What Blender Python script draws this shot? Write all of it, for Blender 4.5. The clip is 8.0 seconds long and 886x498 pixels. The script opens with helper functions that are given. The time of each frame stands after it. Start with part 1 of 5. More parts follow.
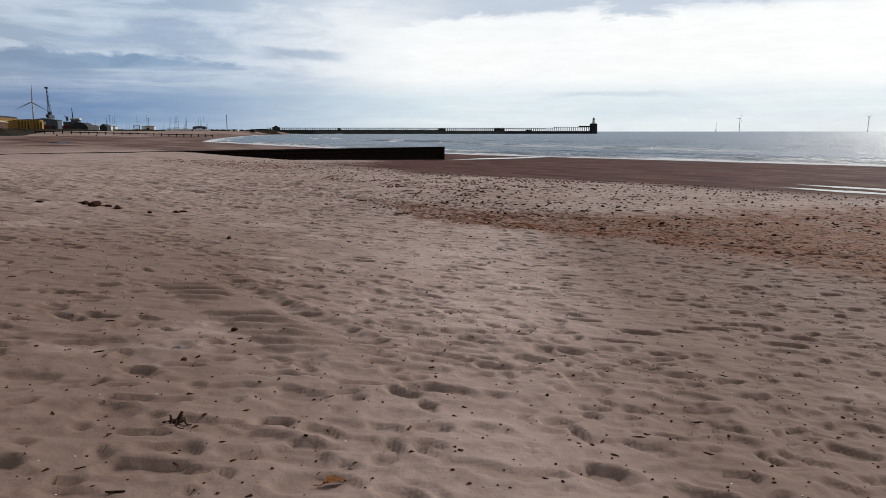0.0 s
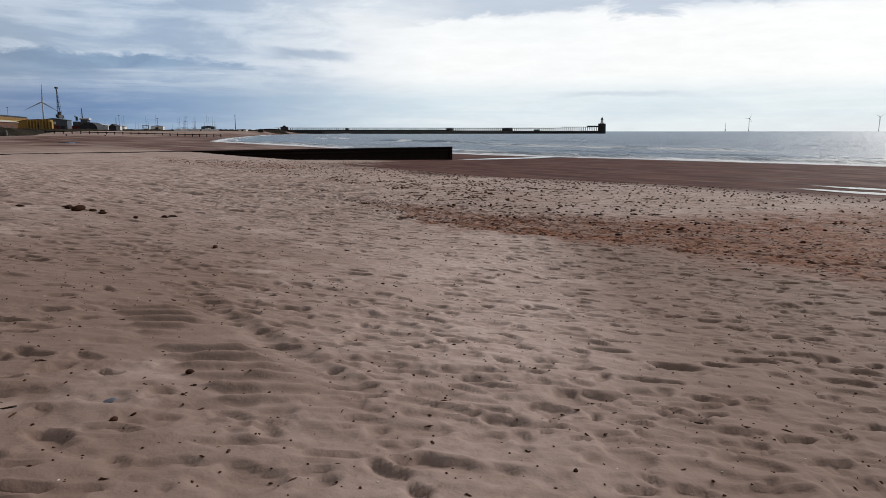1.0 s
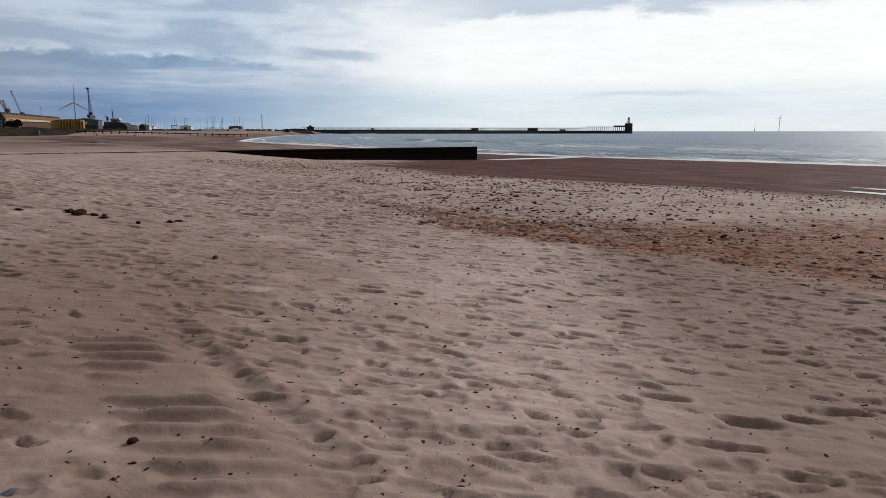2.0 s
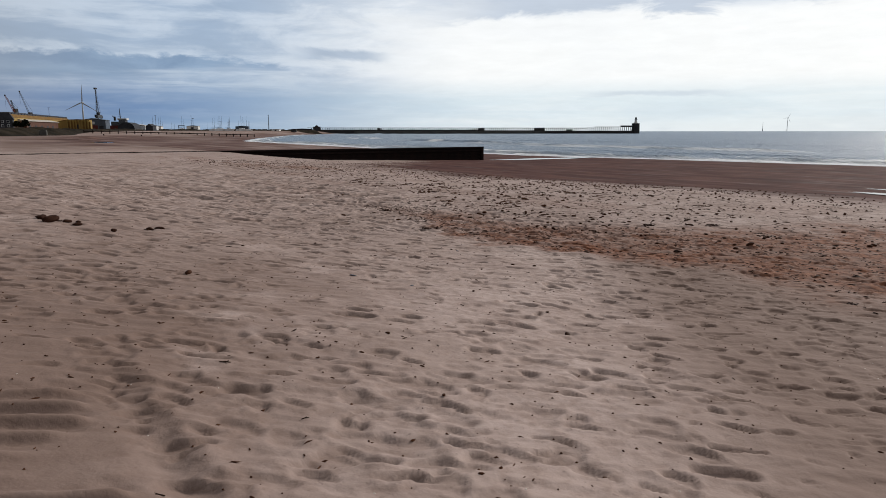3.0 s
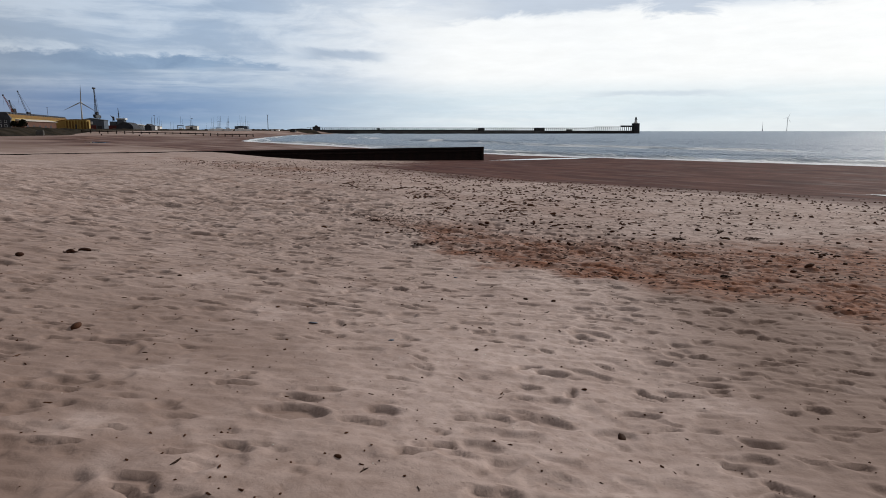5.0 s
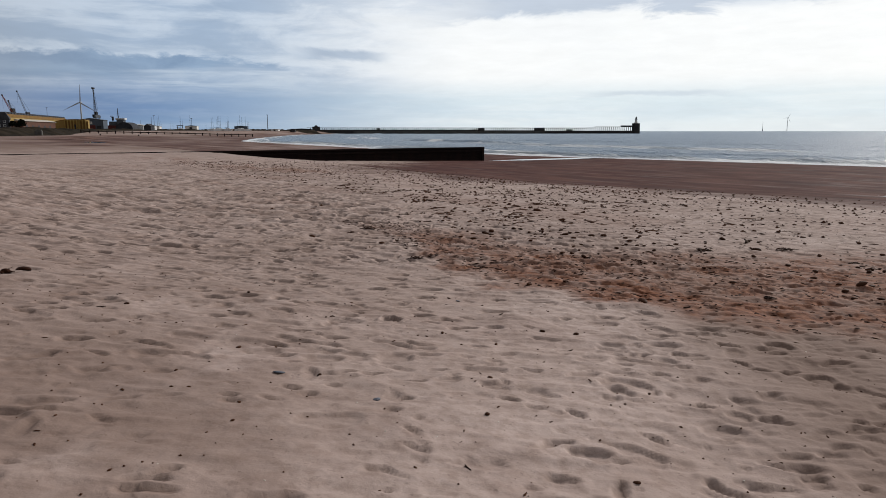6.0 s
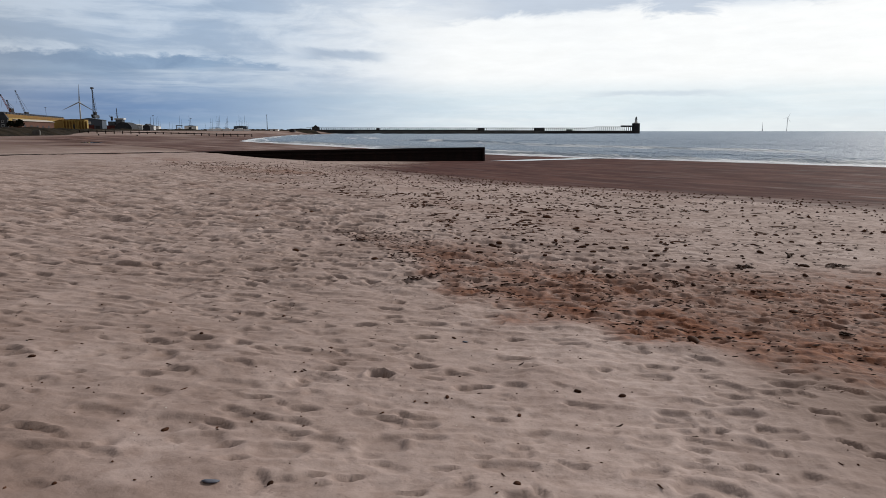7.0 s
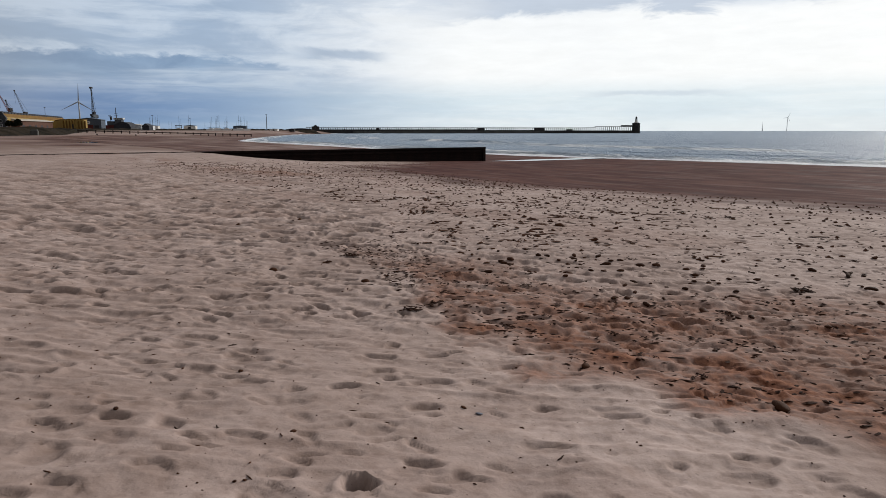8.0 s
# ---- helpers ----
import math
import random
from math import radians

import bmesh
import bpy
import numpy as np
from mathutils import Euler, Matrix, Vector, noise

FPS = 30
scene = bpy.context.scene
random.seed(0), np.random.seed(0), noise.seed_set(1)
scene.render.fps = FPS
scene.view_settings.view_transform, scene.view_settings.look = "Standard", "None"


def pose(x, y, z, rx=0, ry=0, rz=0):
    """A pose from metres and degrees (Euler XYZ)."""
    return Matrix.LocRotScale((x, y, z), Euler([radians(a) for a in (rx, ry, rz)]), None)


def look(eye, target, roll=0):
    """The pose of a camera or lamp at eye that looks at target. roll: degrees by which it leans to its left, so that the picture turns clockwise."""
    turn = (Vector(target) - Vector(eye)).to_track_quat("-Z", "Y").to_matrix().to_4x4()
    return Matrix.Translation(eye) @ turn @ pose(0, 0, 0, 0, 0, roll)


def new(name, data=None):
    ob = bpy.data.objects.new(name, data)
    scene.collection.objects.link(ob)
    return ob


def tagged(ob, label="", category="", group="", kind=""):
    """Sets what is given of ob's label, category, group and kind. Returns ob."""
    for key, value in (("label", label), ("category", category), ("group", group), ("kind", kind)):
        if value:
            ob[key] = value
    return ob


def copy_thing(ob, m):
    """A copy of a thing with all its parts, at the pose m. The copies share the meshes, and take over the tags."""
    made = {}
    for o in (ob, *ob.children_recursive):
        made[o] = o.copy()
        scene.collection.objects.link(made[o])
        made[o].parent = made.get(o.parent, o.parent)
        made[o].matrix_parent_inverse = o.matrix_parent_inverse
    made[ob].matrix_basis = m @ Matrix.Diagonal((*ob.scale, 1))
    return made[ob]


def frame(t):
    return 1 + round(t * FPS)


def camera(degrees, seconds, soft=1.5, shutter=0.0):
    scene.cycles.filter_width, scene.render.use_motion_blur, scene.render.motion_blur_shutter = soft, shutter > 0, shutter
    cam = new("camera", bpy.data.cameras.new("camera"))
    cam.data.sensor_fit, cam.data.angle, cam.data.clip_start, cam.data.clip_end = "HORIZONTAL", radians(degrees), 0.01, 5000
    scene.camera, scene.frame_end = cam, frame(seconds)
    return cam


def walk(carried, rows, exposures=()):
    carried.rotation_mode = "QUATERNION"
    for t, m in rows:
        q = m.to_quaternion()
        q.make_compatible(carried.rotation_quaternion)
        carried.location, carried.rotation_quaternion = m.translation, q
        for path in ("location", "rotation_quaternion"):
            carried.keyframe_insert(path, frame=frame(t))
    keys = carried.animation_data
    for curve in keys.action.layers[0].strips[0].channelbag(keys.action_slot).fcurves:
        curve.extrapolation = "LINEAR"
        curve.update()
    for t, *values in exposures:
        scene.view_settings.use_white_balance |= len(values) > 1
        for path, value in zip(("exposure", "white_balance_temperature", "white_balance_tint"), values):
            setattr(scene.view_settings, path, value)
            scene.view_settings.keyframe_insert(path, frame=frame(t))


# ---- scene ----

# ---- camera and walk ----
cam = camera(64.5, 8.0, soft=0.3)
ROWS = [
    (0.0, 0.000, 0.000, 1.500, 0.42, -9.56),
    (0.5, 0.018, 0.437, 1.498, 0.56, -9.56),
    (1.0, 0.034, 0.909, 1.496, 1.06, -9.57),
    (1.5, 0.042, 1.396, 1.494, 1.91, -9.57),
    (2.0, 0.043, 1.890, 1.490, 3.08, -9.58),
    (2.4, 0.041, 2.300, 1.486, 3.50, -9.58),
    (3.5, 0.029, 3.474, 1.473, 3.61, -9.58),
    (4.0, 0.014, 4.035, 1.465, 3.59, -9.58),
    (4.5, -0.008, 4.630, 1.456, 3.58, -9.58),
    (6.0, -0.127, 6.640, 1.434, 3.58, -9.58),
    (6.5, -0.192, 7.436, 1.428, 3.57, -9.58),
    (7.0, -0.266, 8.275, 1.422, 3.56, -9.58),
    (7.5, -0.342, 9.127, 1.417, 3.55, -9.59),
    (8.0, -0.415, 9.991, 1.410, 3.55, -9.60),
]
walk(cam, [(t, pose(x, y, z, 90 + pitch, 0, yaw)) for t, x, y, z, yaw, pitch in ROWS])

# ---- world, sun, exposure ----
SUN_AZ, SUN_EL = 42.0, 27.0      # degrees clockwise from +y, and above the horizon


class Nodes:
    """Short hand for a node tree."""

    def __init__(self, tree):
        self.tree = tree
        tree.nodes.clear()

    def add(self, kind, **values):
        n = self.tree.nodes.new(kind)
        for key, value in values.items():
            setattr(n, key, value)
        return n

    def link(self, a, b):
        if isinstance(a, bpy.types.NodeSocket):
            self.tree.links.new(a, b)
        else:
            b.default_value = a

    def math(self, op, a, b=0.0, c=0.0, clamp=False):
        n = self.add("ShaderNodeMath", operation=op, use_clamp=clamp)
        for i, v in enumerate((a, b, c)):
            self.link(v, n.inputs[i])
        return n.outputs[0]

    def ramp(self, value, lo, hi, a=0.0, b=1.0):
        n = self.add("ShaderNodeMapRange", interpolation_type="SMOOTHSTEP")
        for i, v in enumerate((value, lo, hi, a, b)):
            self.link(v, n.inputs[i])
        return n.outputs[0]

    def mix(self, fac, a, b, blend="MIX"):
        n = self.add("ShaderNodeMix", data_type="RGBA", blend_type=blend, clamp_factor=True)
        self.link(fac, n.inputs[0])
        for i, v in ((6, a), (7, b)):
            self.link(v if isinstance(v, bpy.types.NodeSocket) else (*v, 1.0), n.inputs[i])
        return n.outputs[2]

    def vec(self, x, y, z=0.0):
        n = self.add("ShaderNodeCombineXYZ")
        for i, v in enumerate((x, y, z)):
            self.link(v, n.inputs[i])
        return n.outputs[0]

    def noise(self, vector, scale, detail=3.0, rough=0.55, distort=0.0):
        n = self.add("ShaderNodeTexNoise")
        if vector is not None:
            self.link(vector, n.inputs["Vector"])
        for key, v in (("Scale", scale), ("Detail", detail), ("Roughness", rough), ("Distortion", distort)):
            self.link(v, n.inputs[key])
        return n.outputs["Fac"]


def make_world():
    world = bpy.data.worlds.new("sky")
    world.use_nodes = True
    scene.world = world
    g = Nodes(world.node_tree)
    sky = g.add("ShaderNodeTexSky", sky_type="NISHITA", sun_disc=False, sun_elevation=radians(SUN_EL), sun_rotation=radians(SUN_AZ))
    where = g.add("ShaderNodeTexCoord").outputs["Generated"]
    sep = g.add("ShaderNodeSeparateXYZ")
    g.link(where, sep.inputs[0])
    az = g.math("DEGREES", g.math("ARCTAN2", sep.outputs[0], sep.outputs[1]))
    el = g.math("DEGREES", g.math("ARCSINE", sep.outputs[2]))
    # how near to the veiled sun
    sa, se = radians(SUN_AZ), radians(SUN_EL)
    dot = g.add("ShaderNodeVectorMath", operation="DOT_PRODUCT")
    g.link(where, dot.inputs[0])
    dot.inputs[1].default_value = (math.sin(sa) * math.cos(se), math.cos(sa) * math.cos(se), math.sin(se))
    glow = g.ramp(dot.outputs["Value"], 0.55, 0.97)
    # cloud sheets, flattened towards the horizon
    def field(ka, ke, seed, detail, rough, distort):
        return g.noise(g.vec(g.math("MULTIPLY", az, ka), g.math("MULTIPLY", el, ke), seed), 1.0, detail, rough, distort)

    def band(value, a, b, c, d):
        return g.math("MULTIPLY", g.ramp(value, a, b), g.ramp(value, d, c))

    puffs = field(0.16, 0.55, 2.3, 8.0, 0.60, 0.5)
    sheets = field(0.045, 0.42, 3.7, 6.0, 0.55, 0.25)
    wisps = field(0.09, 1.35, 9.1, 7.0, 0.60, 0.45)
    cover = g.math("ADD", g.math("MULTIPLY", sheets, 0.55), g.math("MULTIPLY", puffs, 0.45))
    seaward = g.ramp(az, -22.0, 0.0)
    # thin bright cloud, whiter towards the sun; heavier sheets in it
    thin = g.mix(seaward, (0.55, 0.64, 0.76), (0.97, 0.985, 0.99))
    heavy = g.mix(seaward, (0.36, 0.46, 0.605), (0.78, 0.83, 0.89))
    open_gap = g.math("MULTIPLY", band(el, 1.0, 3.5, 8.2, 9.3), g.ramp(az, -14.0, -2.0))
    thick = g.math("MULTIPLY", g.ramp(cover, 0.43, 0.58), g.ramp(open_gap, 0.0, 1.0, 1.0, 0.12))
    cloud = g.mix(thick, thin, heavy)
    # a grey shelf high over the sea, with a ragged lower edge
    shelf_edge = g.math("MULTIPLY_ADD", g.math("SUBTRACT", puffs, 0.5), 5.0, g.math("MULTIPLY_ADD", az, 0.03, 8.4))
    shelf = g.math("MULTIPLY", g.ramp(g.math("SUBTRACT", el, shelf_edge), -0.35, 0.6), band(az, -9.0, 3.0, 24.0, 36.0))
    cloud = g.mix(g.math("MULTIPLY", shelf, 0.85), cloud, (0.49, 0.57, 0.69))
    # the blue-grey bank over the harbour, with a billowed top, and one loose scrap beside it
    top = g.math("MULTIPLY_ADD", g.math("SUBTRACT", field(0.42, 1.1, 5.5, 7.0, 0.6, 0.3), 0.5), 2.0, g.ramp(az, -24.0, -4.0, 5.75, 3.3))
    foot = g.math("MULTIPLY_ADD", g.math("SUBTRACT", wisps, 0.5), 2.6, g.ramp(az, -29.0, -18.0, 3.6, 4.7))
    bank = g.math("MULTIPLY", g.ramp(g.math("SUBTRACT", top, el), -0.08, 0.42), g.ramp(g.math("SUBTRACT", el, foot), -0.7, 0.8))
    bank = g.math("MULTIPLY", bank, g.ramp(az, -2.0, -20.0))
    scrap = g.math("MULTIPLY", band(az, -16.5, -12.5, -10.0, -7.0), band(g.math("MULTIPLY_ADD", g.math("SUBTRACT", puffs, 0.5), 1.6, el), 5.2, 5.7, 6.0, 6.4))
    bank = g.math("MAXIMUM", bank, g.math("MULTIPLY", scrap, 0.6))
    cloud = g.mix(g.math("MULTIPLY", bank, 0.92), cloud, g.mix(g.ramp(puffs, 0.35, 0.7), (0.175, 0.275, 0.435), (0.265, 0.380, 0.545)))
    # rain-blue air under it, streaked with light, fading to pale haze over the sea
    low = g.math("MULTIPLY", g.ramp(el, 4.4, 2.2), g.ramp(wisps, 0.72, 0.42, 0.75, 1.0))
    air = g.mix(g.ramp(az, -32.0, 4.0), (0.088, 0.200, 0.425), (0.64, 0.77, 0.85))
    air = g.mix(g.ramp(el, 1.6, 0.0, 0.0, 0.5), air, g.mix(seaward, (0.30, 0.43, 0.58), (0.80, 0.86, 0.88)))
    cloud = g.mix(g.math("MULTIPLY", low, g.ramp(az, -20.0, 6.0, 0.92, 0.75)), cloud, air)
    gleam = g.math("MULTIPLY", band(el, 2.5, 3.3, 3.8, 5.0), band(az, -29.0, -23.0, -17.0, -9.0))
    cloud = g.mix(g.math("MULTIPLY", gleam, g.ramp(wisps, 0.42, 0.6, 0.1, 0.55)), cloud, (0.56, 0.65, 0.76))
    streak = g.math("MULTIPLY", band(az, 6.0, 11.0, 15.0, 20.0), band(g.math("MULTIPLY_ADD", g.math("SUBTRACT", puffs, 0.5), 1.0, el), 2.45, 2.68, 2.78, 3.05))
    cloud = g.mix(g.math("MULTIPLY", streak, 0.6), cloud, (0.55, 0.64, 0.74))
    soft = g.math("MULTIPLY_ADD", field(0.35, 1.6, 6.2, 7.0, 0.62, 0.3), 0.16, 0.92)
    cloud = g.mix(1.0, cloud, g.vec(soft, soft, soft), "MULTIPLY")
    # overhead and behind the camera the lid of cloud is heavy
    lid = g.math("MAXIMUM", g.ramp(dot.outputs["Value"], 0.42, -0.1), g.ramp(el, 13.0, 45.0))
    cloud = g.mix(g.math("MULTIPLY", lid, g.ramp(glow, 0.0, 0.9, 1.0, 0.15)), cloud, g.mix(thick, (0.368, 0.365, 0.368), (0.226, 0.225, 0.228)))
    blue = g.mix(1.0, sky.outputs[0], (0.10, 0.10, 0.10), "MULTIPLY")
    total = g.mix(0.96, blue, cloud)
    back = g.add("ShaderNodeBackground")
    g.link(total, back.inputs["Color"])
    back.inputs["Strength"].default_value = 1.0
    g.link(back.outputs[0], g.add("ShaderNodeOutputWorld").inputs["Surface"])


make_world()
sun = new("sun", bpy.data.lights.new("sun", "SUN"))
sun.data.energy, sun.data.angle, sun.data.color = 3.1, radians(13), (1.0, 0.95, 0.89)
sun.matrix_world = look((0, 0, 0), (-math.sin(radians(SUN_AZ)) * math.cos(radians(SUN_EL)), -math.cos(radians(SUN_AZ)) * math.cos(radians(SUN_EL)), -math.sin(radians(SUN_EL))))
sun.location = (40, 80, 60)
scene.view_settings.exposure = 0.0

# ---- materials ----


def material(name):
    m = bpy.data.materials.new(name)
    m.use_nodes = True
    g = Nodes(m.node_tree)
    out, bsdf = g.add("ShaderNodeOutputMaterial"), g.add("ShaderNodeBsdfPrincipled")
    g.link(bsdf.outputs[0], out.inputs["Surface"])
    pos = g.add("ShaderNodeTexCoord").outputs["Object"]
    return m, g, bsdf, pos


def bump(g, bsdf, height, distance, strength=1.0):
    b = g.add("ShaderNodeBump")
    b.inputs["Strength"].default_value, b.inputs["Distance"].default_value = strength, distance
    g.link(height, b.inputs["Height"])
    g.link(b.outputs[0], bsdf.inputs["Normal"])


def attribute(g, name):
    return g.add("ShaderNodeAttribute", attribute_name=name).outputs["Fac"]


def worn(name, a, b, scale, rough=0.8, metal=0.0, fine=8.0, relief=0.01, streak=(1, 1, 1), vary=0.25, gloss=0.15):
    """A weathered surface of two tones, with grain, stains, and a shade of its own for each object."""
    m, g, bsdf, pos = material(name)
    mp = g.add("ShaderNodeMapping")
    g.link(pos, mp.inputs[0])
    mp.inputs["Scale"].default_value = streak
    big = g.noise(mp.outputs[0], scale, 4.0)
    small = g.noise(mp.outputs[0], scale * fine, 4.0)
    col = g.mix(g.ramp(big, 0.35, 0.65), a, b)
    col = g.mix(g.math("MULTIPLY", small, 0.35), col, tuple(0.45 * v for v in a))
    rnd = g.add("ShaderNodeObjectInfo").outputs["Random"]
    tone = g.math("MULTIPLY_ADD", rnd, vary, 1.0 - vary / 2)
    col = g.mix(1.0, col, g.vec(tone, tone, tone), "MULTIPLY")
    g.link(col, bsdf.inputs["Base Color"])
    g.link(g.math("MULTIPLY_ADD", small, 0.3, rough - 0.15), bsdf.inputs["Roughness"])
    bsdf.inputs["Metallic"].default_value = metal
    bsdf.inputs["Specular IOR Level"].default_value = gloss
    bump(g, bsdf, small, relief, 0.6)
    return m


def shore_axes(g, pos, ks, kv, z=0.0):
    """Coordinates down the beach and along the shore, scaled."""
    sep = g.add("ShaderNodeSeparateXYZ")
    g.link(pos, sep.inputs[0])
    x, y = sep.outputs[0], sep.outputs[1]
    s = g.math("ADD", g.math("MULTIPLY", x, 0.8 * ks), g.math("MULTIPLY", y, 0.6 * ks))
    v = g.math("ADD", g.math("MULTIPLY", x, -0.6 * kv), g.math("MULTIPLY", y, 0.8 * kv))
    return g.vec(s, v, z)


def make_sand():
    m, g, bsdf, pos = material("sand")
    wet, weed = attribute(g, "wet"), attribute(g, "weed")
    patches = g.noise(pos, 0.7, 4.0)
    mottled = g.noise(pos, 9.0, 4.0, 0.6)
    grain = g.noise(pos, 420.0, 2.0, 0.7)
    specks = g.noise(pos, 95.0, 2.0, 0.5)
    dry = g.mix(g.ramp(patches, 0.3, 0.7), (0.384, 0.296, 0.263), (0.450, 0.355, 0.322))
    dry = g.mix(g.ramp(mottled, 0.38, 0.72, 0.0, 0.5), dry, (0.186, 0.125, 0.099))
    dry = g.mix(g.ramp(grain, 0.35, 0.75, 0.0, 0.35), dry, (0.141, 0.106, 0.090))
    dry = g.mix(g.ramp(specks, 0.68, 0.74, 0.0, 0.6), dry, (0.058, 0.038, 0.032))
    flecks = g.noise(shore_axes(g, pos, 24.0, 18.0, 4.0), 1.0, 3.0, 0.55)
    dry = g.mix(g.ramp(flecks, 0.62, 0.70, 0.0, 0.38), dry, (0.110, 0.074, 0.060))
    tracts = g.noise(shore_axes(g, pos, 0.13, 0.05, 2.0), 1.0, 5.0, 0.6)
    dry = g.mix(g.ramp(tracts, 0.42, 0.68, 0.0, 0.2), dry, (0.190, 0.125, 0.105))
    drifts = g.noise(shore_axes(g, pos, 0.55, 0.4, 7.0), 1.0, 5.0, 0.65, 0.5)
    dry = g.mix(g.ramp(drifts, 0.49, 0.60, 0.0, 0.28), dry, (0.165, 0.106, 0.086))
    # trodden brown sand, and painted light falloff towards the sides and foreground
    dry = g.mix(g.math("MULTIPLY", attribute(g, "brown_falloff"), 0.95), dry, (0.180, 0.123, 0.101))
    # darker brown inside the prints
    dry = g.mix(g.math("MULTIPLY", attribute(g, "print_tint"), 0.42), dry, (0.128, 0.083, 0.065))
    # crushed weed and coal staining in the strand line
    torn = g.noise(shore_axes(g, pos, 2.6, 1.3), 1.0, 5.0, 0.65, 0.6)
    fine = g.noise(shore_axes(g, pos, 11.0, 7.0, 2.0), 1.0, 4.0, 0.65)
    stain = g.math("MULTIPLY", weed, g.ramp(torn, 0.36, 0.56, 0.6, 1.0))
    dry = g.mix(stain, dry, g.mix(g.ramp(fine, 0.32, 0.68), (0.074, 0.024, 0.013), (0.242, 0.104, 0.059)))
    # wet foreshore: dark, in long streaks along the shore
    streak = g.noise(shore_axes(g, pos, 0.5, 0.12, 1.0), 1.0, 6.0, 0.62)
    streak2 = g.noise(shore_axes(g, pos, 2.0, 0.45, 5.0), 1.0, 5.0, 0.62)
    damp = g.mix(g.ramp(streak, 0.35, 0.65), (0.064, 0.028, 0.024), (0.096, 0.046, 0.039))
    damp = g.mix(g.ramp(streak2, 0.45, 0.75, 0.0, 0.22), damp, (0.050, 0.030, 0.028))
    combed = g.noise(shore_axes(g, pos, 2.6, 1.1, 8.0), 1.0, 5.0, 0.65)
    blots = g.noise(shore_axes(g, pos, 0.22, 0.12, 4.0), 1.0, 5.0, 0.6)
    damp = g.mix(g.math("MULTIPLY", g.ramp(combed, 0.42, 0.7, 0.0, 0.6), g.ramp(blots, 0.4, 0.6)), damp, (0.050, 0.029, 0.028))
    damp = g.mix(g.ramp(blots, 0.42, 0.60, 0.0, 0.75), damp, (0.122, 0.058, 0.047))
    tide = g.noise(shore_axes(g, pos, 0.30, 0.09, 11.0), 1.0, 6.0, 0.65, 0.3)
    damp = g.mix(g.ramp(tide, 0.48, 0.62, 0.0, 0.55), damp, (0.040, 0.021, 0.020))
    damp = g.mix(g.ramp(mottled, 0.45, 0.7, 0.0, 0.45), damp, (0.045, 0.026, 0.024))
    damp = g.mix(g.ramp(flecks, 0.56, 0.68, 0.0, 0.45), damp, (0.034, 0.018, 0.016))
    damp = g.mix(g.math("MULTIPLY", weed, 0.9), damp, (0.024, 0.014, 0.013))
    col = g.mix(wet, dry, damp)
    g.link(col, bsdf.inputs["Base Color"])
    shine = g.math("MULTIPLY", wet, g.ramp(streak, 0.5, 0.72, 0.0, 1.0))
    g.link(g.math("SUBTRACT", 0.85, g.math("MULTIPLY", shine, 0.15)), bsdf.inputs["Roughness"])
    g.link(g.math("MULTIPLY_ADD", shine, 0.04, g.math("MULTIPLY_ADD", wet, -0.05, 0.065)), bsdf.inputs["Specular IOR Level"])
    lumps = g.noise(pos, 34.0, 4.0, 0.6)
    h = g.math("ADD", g.math("MULTIPLY", lumps, 1.0), g.math("MULTIPLY", grain, 0.12))
    bump(g, bsdf, h, 0.006, 0.5)
    clods = g.noise(shore_axes(g, pos, 3.3, 3.0, 3.0), 1.0, 6.0, 0.6, 0.2)
    wide = g.add("ShaderNodeBump")
    wide.inputs["Strength"].default_value, wide.inputs["Distance"].default_value = 0.5, 0.035
    g.link(g.math("MULTIPLY", clods, g.math("MULTIPLY_ADD", wet, -0.75, 1.0)), wide.inputs["Height"])
    swell = g.noise(shore_axes(g, pos, 1.25, 1.05, 6.0), 1.0, 3.0, 0.55, 0.4)
    broad = g.add("ShaderNodeBump")
    broad.inputs["Strength"].default_value, broad.inputs["Distance"].default_value = 0.5, 0.05
    g.link(g.math("MULTIPLY", swell, g.math("MULTIPLY_ADD", wet, -0.85, 1.0)), broad.inputs["Height"])
    g.link(broad.outputs[0], wide.inputs["Normal"])
    g.link(wide.outputs[0], bsdf.inputs["Normal"].links[0].from_node.inputs["Normal"])
    return m


